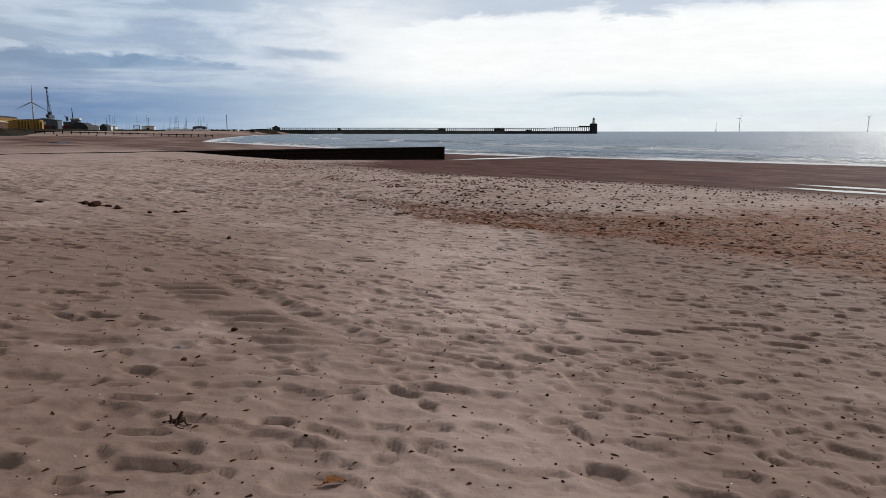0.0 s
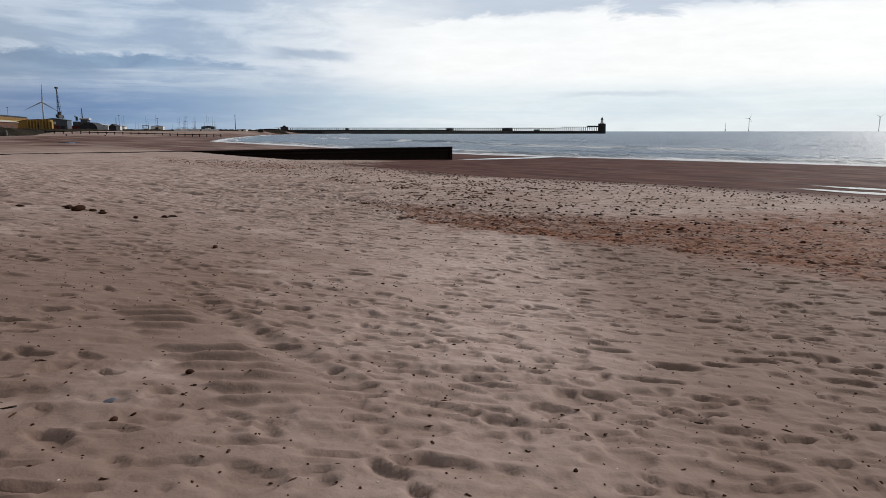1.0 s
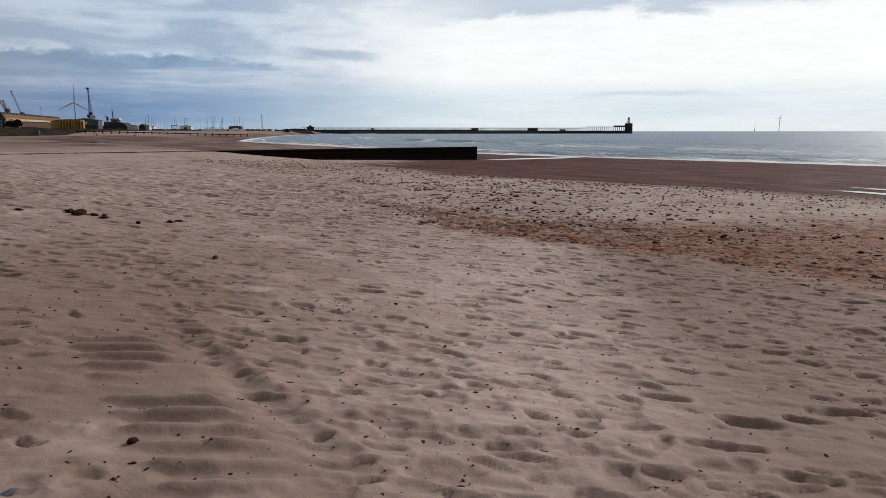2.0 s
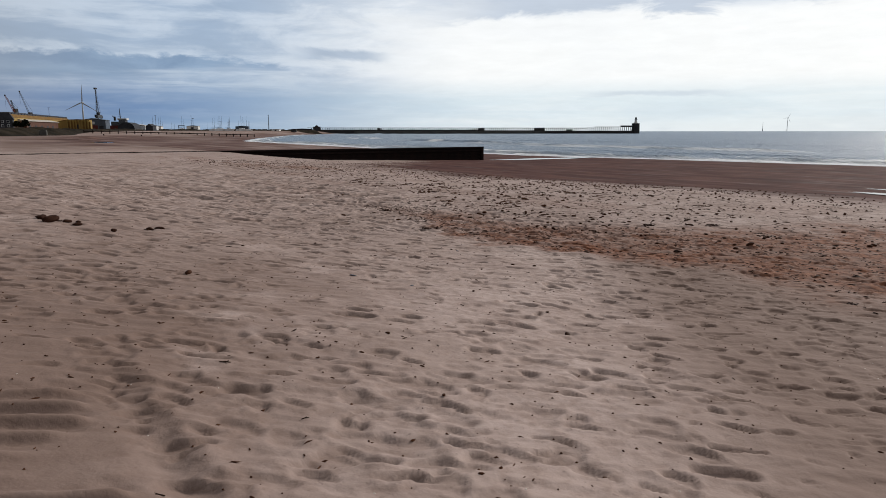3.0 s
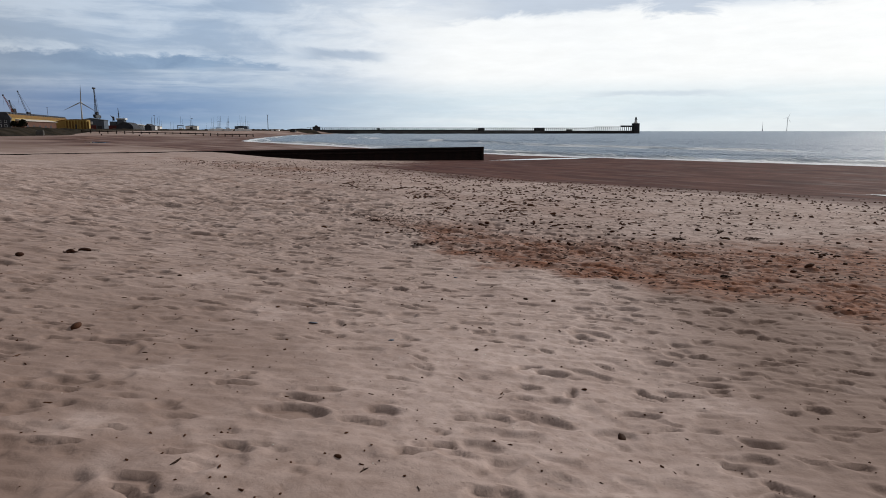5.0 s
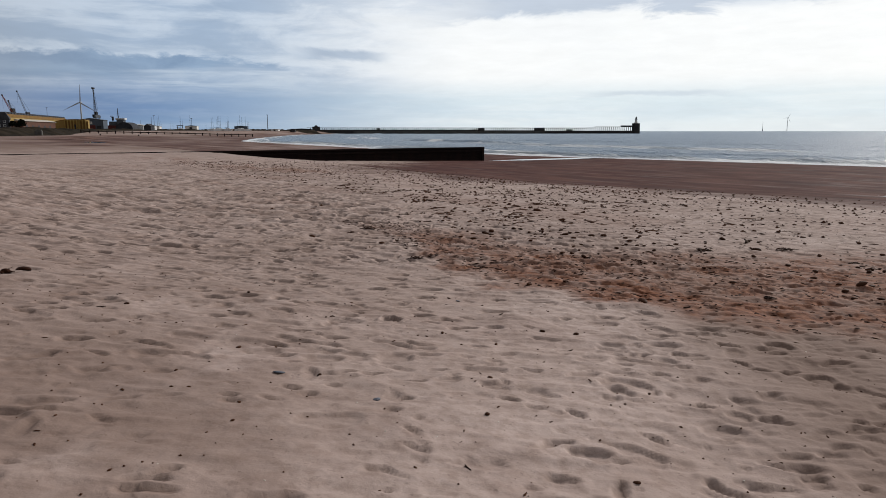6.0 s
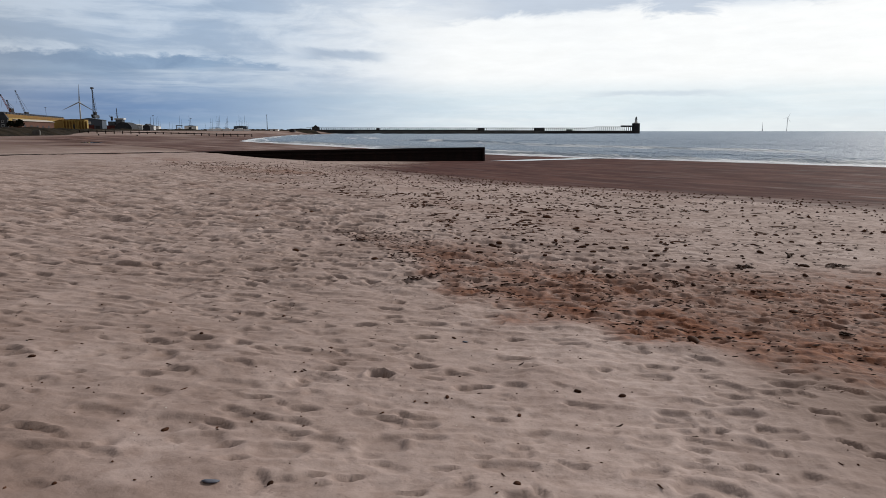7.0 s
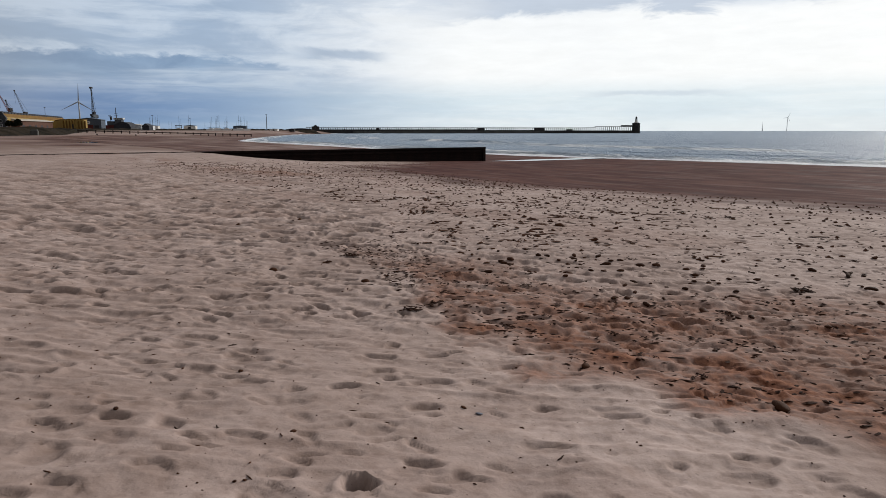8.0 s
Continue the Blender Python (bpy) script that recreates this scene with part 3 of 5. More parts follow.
    # fresher prints beside the walk, and a few sharply dug scuffs
    fresh = ((-1.4, 2.44, 0.14), (0.32, 2.73, 0.13), (-1.37, 2.88, 0.12), (-0.02, 3.14, 0.1), (0.58, 3.37, 0.16), (1.86, 3.53, 0.17), (-1.17, 3.53, 0.11), (-0.42, 4.4, 0.14), (-1.8, 6.21, 0.18), (1.3, 6.33, 0.25), (-2.03, 6.37, 0.16), (-2.1, 6.73, 0.21), (-1.46, 6.76, 0.26), (-0.95, 7.11, 0.26), (-0.33, 7.33, 0.28), (1.7, 7.66, 0.24), (-2.08, 7.88, 0.24), (0.77, 7.92, 0.3), (0.21, 7.97, 0.15), (-1.61, 8.06, 0.18), (-2.16, 8.32, 0.15), (1.27, 8.39, 0.17), (-2.37, 8.48, 0.15), (-1.9, 9.04, 0.18), (-1.15, 9.13, 0.33), (2.08, 9.16, 0.2), (1.67, 9.41, 0.26))
    later = ((2.32, 9.68, 0.16), (-1.84, 10.85, 0.12), (-1.59, 10.92, 0.12), (-1.29, 11.08, 0.14), (0.26, 11.13, 0.14), (0.03, 11.27, 0.22), (-2.97, 11.47, 0.19), (1.4, 11.47, 0.19), (-0.62, 11.54, 0.12), (-3.33, 11.81, 0.25), (-2.81, 11.87, 0.21), (-1.91, 12.41, 0.16), (-1.45, 12.55, 0.18), (-1.64, 12.99, 0.22), (-0.39, 13.27, 0.27), (-2.18, 13.38, 0.19), (-2.02, 13.7, 0.15), (-0.74, 13.74, 0.22), (0.73, 13.89, 0.16), (-0.04, 14.07, 0.22), (1.25, 14.08, 0.23), (-1.16, 14.35, 0.23), (0.85, 14.75, 0.19), (-1.81, 14.82, 0.16))
    early = ((1.24, 6.30, 0.27), (0.16, 5.14, 0.24), (0.73, 7.86, 0.29), (-0.04, 3.78, 0.33), (0.56, 3.41, 0.23), (-0.01, 3.14, 0.09), (0.35, 2.73, 0.21), (0.65, 2.84, 0.29), (-1.42, 2.44, 0.15), (-0.86, 3.13, 0.20), (-1.55, 3.25, 0.23), (-1.17, 3.53, 0.14), (1.89, 3.54, 0.28), (-1.41, 5.44, 0.19), (1.36, 5.51, 0.29), (2.06, 6.10, 0.32), (0.74, 7.86, 0.30), (1.25, 6.32, 0.34), (-1.43, 5.40, 0.18), (-2.11, 6.49, 0.32), (-0.31, 7.32, 0.27), (-0.52, 6.07, 0.27), (-0.05, 6.03, 0.21), (0.20, 5.37, 0.29), (1.65, 5.97, 0.38), (1.68, 5.18, 0.23), (2.44, 6.35, 0.26), (-1.40, 6.79, 0.32), (-0.75, 4.98, 0.14), (-0.40, 5.00, 0.17))
    for x, y, size in fresh + later + early:
        stamp(x, y, size * 1.15, max(0.09, size * 0.55), 0.016 + 0.072 * size * rng.uniform(0.7, 1.1), rng.normal(0.05, 0.15))
    for x, y, length, width, depth, turn in ((-1.05, 13.40, 0.24, 0.18, 0.10, 0.2), (-4.5, 8.16, 0.36, 0.14, 0.06, 0.3), (-3.2, 5.62, 0.32, 0.16, 0.055, 0.1), (-2.07, 6.38, 0.26, 0.13, 0.05, 0.1), (0.80, 8.03, 0.2, 0.12, 0.04, 0.05)):
        stamp(x, y, length, width, depth, turn)
    for _ in range(1500):
        v = rng.uniform(2, 19)
        s = np.interp(v, EDGE_V, EDGE_S) + np.interp(v, EDGE_V, EDGE_W) * rng.random()
        stamp(0.8 * s - 0.6 * v, 0.6 * s + 0.8 * v, rng.uniform(0.10, 0.30), rng.uniform(0.06, 0.13), rng.uniform(0.012, 0.036), rng.normal(0, 0.5))
    h += pits + rims
    # tyre track: worn cross bars between two soft shoulders
    ax, ay, bx, by = -2.75, 6.75, -0.75, 4.25
    run = math.hypot(bx - ax, by - ay)
    ux, uy = (bx - ax) / run, (by - ay) / run
    along = (XX - ax) * ux + (YY - ay) * uy
    across = -(XX - ax) * uy + (YY - ay) * ux
    on = step(0.0, 0.5, along) * (1 - step(run - 0.6, run + 0.1, along))
    ragged = step(-0.5, 0.3, lattice_noise(XX, YY, 0.5, 27)) * (0.8 + 0.4 * lattice_noise(XX, YY, 0.13, 28))
    bars = np.sin((along - 0.42 * across) * 2 * math.pi / 0.22)
    h = h * (1 - 0.85 * on * (1 - step(0.30, 0.45, np.abs(across))))
    h += on * ragged * 0.042 * (np.clip(bars, -0.3, 1) - 0.2) * (1 - step(0.20, 0.30, np.abs(across)))
    h += on * 0.022 * np.exp(-((across - 0.62) / 0.09) ** 2) - on * 0.02 * np.exp(-((across - 0.48) / 0.1) ** 2)
    # the trampled strand line is rougher
    rough = 1.0 * TRODDEN + 0.2 * np.exp(-((SS - 18.0) / 5.0) ** 2)
    h += rough * (0.018 * lattice_noise(XX * 0.7, YY, 0.3, 8) + 0.018 * np.abs(lattice_noise(XX * 0.7, YY, 0.16, 9)))
    ripple = WET * (0.004 * lattice_noise(SS * 2.0, VV * 0.8, 1.0, 10) + 0.006 * lattice_noise(SS, VV * 0.4, 3.0, 12))
    # the stony strand beyond the weed is beaten flat
    h *= 1 - 0.5 * step(12.5, 15.5, SS) * (1 - step(30, 45, VV))
    return h * BUMPY + ripple * (1 - step(100, 115, SS))


BASE = base_height(XX, YY)
HEIGHT = BASE + relief()
# crushed red-brown weed lies in the strand line
WEED = TRODDEN * np.interp(VV, (8, 15), (1.0, 0.66)) * (1.0 + 0.25 * lattice_noise(XX, YY, 1.1, 14) + 0.3 * lattice_noise(XX, YY, 0.4, 97) - 0.25 * step(0.3, 1.0, ACROSS))
WEED = np.maximum(WEED, 0.18 * step(0.3, 0.9, lattice_noise(SS * 0.9, VV * 0.35, 1.4, 15)) * step(9, 12, SS) * (1 - step(22, 30, SS)))
WEED = np.maximum(WEED, 0.5 * np.exp(-((SS - 19.5) / 2.2) ** 2) * step(36, 44, VV) * step(0.0, 0.5, lattice_noise(SS, VV * 0.4, 1.3, 16)))


# dark coal and weed left in the hollow of the bay
WEED = np.maximum(WEED, DARKER * (0.75 + 0.5 * lattice_noise(XX, YY, 22.0, 94)))


def sheet(name, xx, yy, zz, mat, attributes, label, category):
    rows, cols = xx.shape
    me = bpy.data.meshes.new(name)
    me.vertices.add(rows * cols)
    me.vertices.foreach_set("co", np.stack([xx, yy, zz], -1).astype(np.float32).ravel())
    i = (np.arange(rows - 1)[:, None] * cols + np.arange(cols - 1)[None, :]).ravel()
    quads = np.stack([i, i + 1, i + cols + 1, i + cols], -1).astype(np.int32)
    me.loops.add(quads.size)
    me.loops.foreach_set("vertex_index", quads.ravel())
    me.polygons.add(len(quads))
    me.polygons.foreach_set("loop_start", np.arange(0, quads.size, 4, dtype=np.int32))
    me.polygons.foreach_set("use_smooth", np.ones(len(quads), dtype=bool))
    for key, values in attributes.items():
        me.attributes.new(key, "FLOAT", "POINT").data.foreach_set("value", np.clip(values, 0, 1).astype(np.float32).ravel())
    me.materials.append(mat)
    me.update()
    me.validate()
    return tagged(new(name, me), label, category, kind="structure")


# trodden brown sand, plus light falloff at the sides and foreground painted as brown
BROWN_FALLOFF = step(-1.7, -0.1, lattice_noise(XX, YY, 1.5, 91) + 0.5 * lattice_noise(XX, YY, 0.5, 92) + 0.35 * lattice_noise(XX, YY, 0.2, 93))
BROWN_FALLOFF *= (1 - step(-2.0, 0.8, XX + 0.05 * YY)) * np.interp(YY, (2, 5, 8, 12, 16, 24), (0.8, 0.95, 1.05, 0.6, 0.4, 0.0)) + 1.0 * step(-0.2, 1.8, XX - 0.08 * YY) * (1 - step(13, 20, YY)) + 0.3 * (1 - step(3, 6.5, YY))
# a faint share of the painted falloff on the upper beach
BROWN_FALLOFF = np.maximum(BROWN_FALLOFF, 0.12 * (1 - step(-6, 4, SS)) * (1 - step(110, 160, VV)))
# brown streaks of the far sand itself
FAR_STREAKS = lattice_noise(SS * 1.6, VV * 0.35, 9.0, 121) + 0.6 * lattice_noise(SS * 1.6, VV * 0.3, 3.0, 122)
BROWN_FALLOFF = np.maximum(BROWN_FALLOFF, step(70, 130, VV) * np.clip(0.62 + 0.6 * FAR_STREAKS, 0.1, 1.0))
DAMP = DAMP * (1 - step(95, 140, VV) * np.clip(0.22 - 0.55 * FAR_STREAKS, 0, 0.75))
sheet("ground", XX, YY, HEIGHT, SAND, {"wet": DAMP, "weed": WEED, "brown_falloff": BROWN_FALLOFF, "print_tint": PRINT_TINT}, "trampled pale brown beach sand, dark and wet towards the sea", "sand")


def on_sand(x, y):
    """The height of the sand there."""
    i = min(max(int(np.searchsorted(GY, y)), 1), len(GY) - 1)
    j = min(max(int(np.searchsorted(GX, x)), 1), len(GX) - 1)
    fy, fx = (y - GY[i - 1]) / (GY[i] - GY[i - 1]), (x - GX[j - 1]) / (GX[j] - GX[j - 1])
    top = HEIGHT[i - 1, j - 1] * (1 - fx) + HEIGHT[i - 1, j] * fx
    bot = HEIGHT[i, j - 1] * (1 - fx) + HEIGHT[i, j] * fx
    return float(top * (1 - fy) + bot * fy)


def from_shore(s, v):
    return 0.8 * s - 0.6 * v, 0.6 * s + 0.8 * v


# ---- the sea ----


def make_water():
    s = graded(88, 230, 0.7, ((1.01, 84),), ((1.03, 700), (1.12, 4900)))
    v = graded(-40, 420, 2.2, ((1.1, -1200), (1.4, -4800)), ((1.04, 1500), (1.2, 4900)))
    ss, vv = np.meshgrid(s, v)
    xx, yy = 0.8 * ss - 0.6 * vv, 0.6 * ss + 0.8 * vv
    eff, _ = shore(xx, yy)
    near = 1 - step(230, 700, eff)
    bend = 5 * lattice_noise(vv, ss * 0.2, 60.0, 21) + 2 * lattice_noise(vv, ss * 0.2, 17.0, 22)
    h = np.zeros_like(ss)
    crest = np.zeros_like(ss)
    # at, height, width, foam: short breakers at the shore, a calm stretch, two long white lines, then low swell
    for k, (at, tall, wide, foamy) in enumerate(((110.5, 0.35, 0.8, 1.0), (114.0, 0.75, 0.9, 0.8), (118.5, 0.8, 1.0, 0.5), (127, 0.45, 1.6, 0.15), (140, 0.4, 2.0, 0.0), (156, 0.4, 2.2, 0.25), (176, 0.7, 1.6, 0.7), (191, 1.0, 2.0, 1.0), (215, 0.5, 2.6, 0.0), (245, 0.45, 3.2, 0.0), (290, 0.5, 4.5, 0.0), (350, 0.5, 6.0, 0.0))):
        gate = step(-0.35, 0.3, lattice_noise(vv, ss * 0, (14.0 if k < 3 else 46.0) + 5 * k, 30 + k))
        d = eff - at - bend * (0.25 + 0.06 * k)
        h += gate * tall * np.exp(-(d / wide) ** 2)
        white = foamy * step(-3.4 * wide, -1.4 * wide, d + 1.5 * lattice_noise(vv, ss, 6.0, 45)) * (1 - step(-0.4 * wide, 0.4 * wide, d)) * gate
        crest = np.maximum(crest, white * step(-0.45, 0.3, lattice_noise(vv, ss, 14.0, 40 + k) + 0.5 * lattice_noise(vv, ss * 3, 2.7, 50 + k)))
    h += near * (0.06 * lattice_noise(ss * 1.5, vv * 0.3, 2.0, 60) + 0.05 * lattice_noise(ss, vv * 0.4, 5.0, 61))
    lip = np.exp(-((eff - 109.5 - 0.35 * bend) / 3.0) ** 2)
    crest = np.maximum(crest, lip)
    surf = 1.1 - 0.6 * step(114, 132, eff) - 0.5 * step(132, 230, eff)
    sheet("water", xx, yy, SEA_LEVEL + h * step(103, 112, eff), SEA, {"surf": surf, "crest": crest}, "grey sea with low breaking waves and white surf", "sea")


make_water()


def make_pool_sheet(s0, v0, hw, hl, level, seed):
    bm = bmesh.new()
    ring = []
    for i in range(160):
        a = 2 * math.pi * i / 160
        k = 1.3 + 0.3 * noise.noise(Vector((math.cos(a) * 2, math.sin(a) * 2, seed))) + 0.35 * noise.noise(Vector((math.cos(a) * 7, math.sin(a) * 7, seed + 5)))
        s, v = s0 + hw * k * math.cos(a), v0 + hl * k * math.sin(a)
        x, y = from_shore(s, v)
        ring.append(bm.verts.new((x, y, level)))
    f = bm.faces.new(ring)
    if f.normal.z < 0:
        f.normal_flip()
    bm.normal_update()
    return solid("water", bm, POOL, Matrix(), "shallow tide pool lying on wet sand", "tide pool", "tide pools", "structure", smooth=False)


for k, ((s0, v0, hw, hl, level), out) in enumerate(zip(POOLS, (5.97, 6.15, 0.0, 0.0))):
    make_pool_sheet(s0 + out, v0, hw, hl, level, 3.3 * k)

# ---- the timber groyne ----


def make_groyne():
    """A level wall of planks between paired posts, from the sea end up into the sand."""
    length, top = 78.0, -1.36
    end = Vector((-1.2, 124.0, 0.0))
    turn = math.degrees(math.atan2(-0.6, -0.8))
    g = thing("groyne", pose(end.x, end.y, top, 0, 0, turn), "black tarred timber groyne wall half buried in sand", "groyne")
    part("cap", boxed(-0.55, -0.30, -0.16, length, 0.30, 0.12, 0.03), OLD_TIMBER, g, "dark weathered cap beam")
    part("waling", boxed(0.0, 0.15, -0.62, length, 0.27, -0.36, 0.02), OLD_TIMBER, g)
    part("end_post", boxed(-0.5, -0.32, -2.8, 0.0, 0.32, -0.14, 0.03), WEEDY_TIMBER, g)
    plank = mesh_from("plank", boxed(0, -0.045, -0.114, 2.996, 0.045, 0.114, 0.006), WEEDY_TIMBER)
    post = mesh_from("post", boxed(-0.14, -0.33, -2.9, 0.14, -0.05, 0.06, 0.02), OLD_TIMBER)
    for i in range(26):
        shared("post", post, g, pose(3 * i + 0.2, 0, 0))
        ex, ey = end.x - 0.8 * 3 * i, end.y - 0.6 * 3 * i
        deep = top - float(base_height(np.array([ex]), np.array([ey]))[0])
        for k in range(11):
            if 0.14 + 0.23 * k < deep + 0.3:
                shared("plank", plank, g, pose(3 * i + 0.01, 0.004 * (k % 3), -0.27 - 0.23 * k))
    # the landward end is sunk to its top edge
    board = mesh_from("board", boxed(0, -0.08, -0.5, 2.98, 0.08, 0.045, 0.02), OLD_TIMBER)
    for i in range(14, 34):
        lift = [float(base_height(np.array([end.x - 0.8 * d]), np.array([end.y - 0.6 * d]))[0]) - top for d in (3 * i, 3 * i + 3)]
        if max(lift) > -0.25:
            shared("board", board, g, pose(3 * i + 0.01, 0.42, lift[0], 0, -math.degrees(math.atan2(lift[1] - lift[0], 3)), 0))


make_groyne()


def land(x, y):
    """The height of the ground there, without loose relief."""
    return float(base_height(np.array([float(x)]), np.array([float(y)]))[0])


def make_far_groyne():
    """Posts and a rail that follow the fall of the sand."""
    x0, y0, bay = -188.0, 566.0, 5.6
    spots = [(x0 - 0.8 * bay * i, y0 - 0.6 * bay * i) for i in range(23)]
    sand = [land(x, y) for x, y in spots]
    line = [sand[0] + (sand[-1] - sand[0]) * i / 22 for i in range(23)]
    lift = max(a - b for a, b in zip(sand, line)) + 0.75
    tops = [z + lift for z in line]
    g = thing("groyne", Matrix(), "low dark timber groyne with spaced posts on far sand", "groyne")
    post = mesh_from("post", boxed(-0.3, -0.3, -4.0, 0.3, 0.3, 0.45, 0.04), OLD_TIMBER)
    for i, ((x, y), top) in enumerate(zip(spots, tops)):
        shared("post", post, g, pose(x, y, top, 0, 0, 36.87))
        if i:
            (ax, ay), low = spots[i - 1], tops[i - 1]
            bm = bmesh.new()
            rod(bm, (ax, ay, low - 0.2), (x, y, top - 0.2), 0.3, 0.3, 4)
            part("rail", bm, OLD_TIMBER, g)


make_far_groyne()

# ---- the pier and its lighthouse ----


def make_pier():
    a, b = Vector((-330.0, 1130.0, 0)), Vector((259.0, 1300.0, 0))
    run = (b - a).length
    turn = math.degrees(math.atan2(b.y - a.y, b.x - a.x))
    g = thing("pier", pose(a.x, a.y, SEA_LEVEL, 0, 0, turn), "long dark stone pier with an open colonnaded deck", "pier")
    mid = 0.725 * run
    part("sea_wall", prism(bmesh.new(), [(0, -6), (run, -6), (run, 4.9), (mid, 4.9), (mid, 5.6), (0, 5.6)], -5, 3), DARK_STONE, g)
    part("apron", boxed(mid - 330, -7, -6, mid, -5.01, 4.6), CONCRETE, g, "stained concrete apron")
    part("deck", boxed(40, -2.0, 9.2, mid + 80, 2.4, 9.9), CONCRETE, g)
    part("upper_deck", boxed(mid + 80.01, -2.0, 9.6, run - 72, 2.4, 10.2), CONCRETE, g)
    part("high_deck", boxed(run - 71.99, -2.2, 11.4, run + 2, 2.6, 12.1), CONCRETE, g)
    part("platform", boxed(run - 22, -3.0, 12.11, run + 1, 3.0, 14.2, 0.2), DARK_STONE, g)
    column = mesh_from("column", prism(bmesh.new(), [(-0.55, 4.0), (0.55, 4.0), (0.42, 8.6), (0.95, 9.25), (-0.95, 9.25), (-0.42, 8.6)], -1.5, -0.5), DARK_STONE)
    tall = mesh_from("column", prism(bmesh.new(), [(-0.4, 4.0), (0.4, 4.0), (0.32, 10.6), (0.7, 11.45), (-0.7, 11.45), (-0.32, 10.6)], -1.5, -0.5), DARK_STONE)
    x = 46.0
    while x < run - 2:
        shared("column", tall if x > run - 72 else column, g, pose(x, 0, 0))
        x += 3.7
    for x0, x1, h in ((mid - 16, mid + 1, 10.0), (mid - 118, mid - 108, 9.9), (mid - 290, mid - 286, 9.8), (mid + 43, mid + 51, 7.4)):
        part("shelter", boxed(x0, -4.2, 4.0, x1, 3.2, h, 0.3), DARK_STONE, g)
    part("parapet", boxed(46, -1.7, 5.5, mid - 118, -1.4, 6.7), DARK_STONE, g)
    part("middle_rail", boxed(46, -1.72, 7.6, mid - 16, -1.5, 7.95), DARK_STONE, g)
    part("rail", boxed(40, -1.9, 10.7, run - 72, -1.8, 10.8), GREY_STEEL, g, "thin handrail")
    # sloping root where the pier leaves the dunes
    part("landward_wall", prism(bmesh.new(), [(-40, 3.0), (60, 2), (60, 7.2), (10, 6.2), (-40, 4.4)], -3, 2.9), DARK_STONE, g)


def make_lighthouse():
    g = thing("lighthouse", pose(264.5, 1300, SEA_LEVEL, 0, 0, 16), "pale round lighthouse on a dark square pier head", "lighthouse")
    part("pier_head", lathe(bmesh.new(), [(7.6, -5), (7.3, 8), (7.0, 17.0), (7.4, 17.3), (7.4, 17.9)], 8), DARK_STONE, g, "dark stone head block")
    part("tower", lathe(bmesh.new(), [(2.9, 17.5), (2.5, 20), (1.9, 24.6), (2.5, 25.0), (2.5, 25.0)], 20), PALE_STONE, g, smooth=False)
    part("gallery", lathe(bmesh.new(), [(3.3, 25.0), (3.3, 25.3), (2.0, 25.4)], 16), DARK_STONE, g)
    part("lantern", lathe(bmesh.new(), [(1.6, 25.3), (1.6, 27.2), (1.9, 27.3)], 12), BLACK_GLASS, g, "glazed lantern")
    part("dome", lathe(bmesh.new(), [(1.9, 27.3), (1.4, 28.3), (0.3, 28.9), (0.12, 30.4)], 12), DARK_STONE, g)
    part("parapet", lathe(bmesh.new(), [(4.4, 17.9), (4.4, 19.2), (4.2, 19.2)], 8), PALE_STONE, g)


make_pier()
make_lighthouse()

# ---- wind turbines ----


def make_turbine(x, y, z, hub, blade, face, spin, label, group):
    g = thing("wind_turbine", pose(x, y, z, 0, 0, face), label, "wind turbine", group)
    k = blade / 23.0
    part("tower", lathe(bmesh.new(), [(1.2 * k, 0), (1.0 * k, (hub - z) * 0.5), (0.7 * k, hub - z - 0.5)], 12), TURBINE_GREY, g, smooth=True)
    part("nacelle", boxed(-1.0 * k, -1.6 * k, hub - z - 1.0 * k, 1.0 * k, 4.0 * k, hub - z + 1.1 * k, 0.3 * k), TURBINE_GREY, g)
    part("hub", lathe(bmesh.new(), [(0.9 * k, -0.8 * k), (1.0 * k, 0.3 * k), (0.4 * k, 1.2 * k)], 10), TURBINE_GREY, g).matrix_basis = pose(0, -2.0 * k, hub - z, 90, 0, 0)
    bm = bmesh.new()
    rings = []
    for f, chord, deep in ((0.03, 0.7, 0.6), (0.12, 1.5, 0.45), (0.3, 1.25, 0.3), (0.65, 0.8, 0.18), (1.0, 0.18, 0.06)):
        rings.append([bm.verts.new((c * chord * k, d * deep * k, f * blade)) for c, d in ((-0.35, 0), (0, -0.5), (0.65, 0), (0, 0.5))])
    for lo, hi in zip(rings, rings[1:]):
        for i in range(4):
            bm.faces.new((lo[i], lo[(i + 1) % 4], hi[(i + 1) % 4], hi[i]))
    bm.faces.new(rings[-1])
    me = mesh_from("blade", bm, TURBINE_GREY)
    for i in range(3):
        shared("blade", me, g, pose(0, -2.3 * k, hub - z) @ pose(0, 0, 0, 0, spin + 120 * i, 0))


make_turbine(-524.7, 900, 1.0, 37.1, 23.0, 20, 3, "grey three-bladed wind turbine behind the harbour sheds", "")
make_turbine(1751.6, 4300, SEA_LEVEL, 74.0, 32.0, 10, 25, "pale offshore wind turbine standing in the sea", "offshore turbines")
make_turbine(2581.0, 4400, SEA_LEVEL, 84.0, 34.0, 10, 55, "pale offshore wind turbine standing in the sea", "offshore turbines")


def make_sea_beacon():
    g = thing("sea_beacon", pose(1724.6, 4600, SEA_LEVEL), "thin grey offshore mast on a broad foot", "beacon")
    part("foot", lathe(bmesh.new(), [(2.6, -3), (2.6, 14), (1.5, 17)], 10), TURBINE_GREY, g)
    part("mast", rod(bmesh.new(), (0, 0, 16), (0, 0, 58), 1.1, 0.6), TURBINE_GREY, g)


make_sea_beacon()

# ---- the bank and the harbour ----


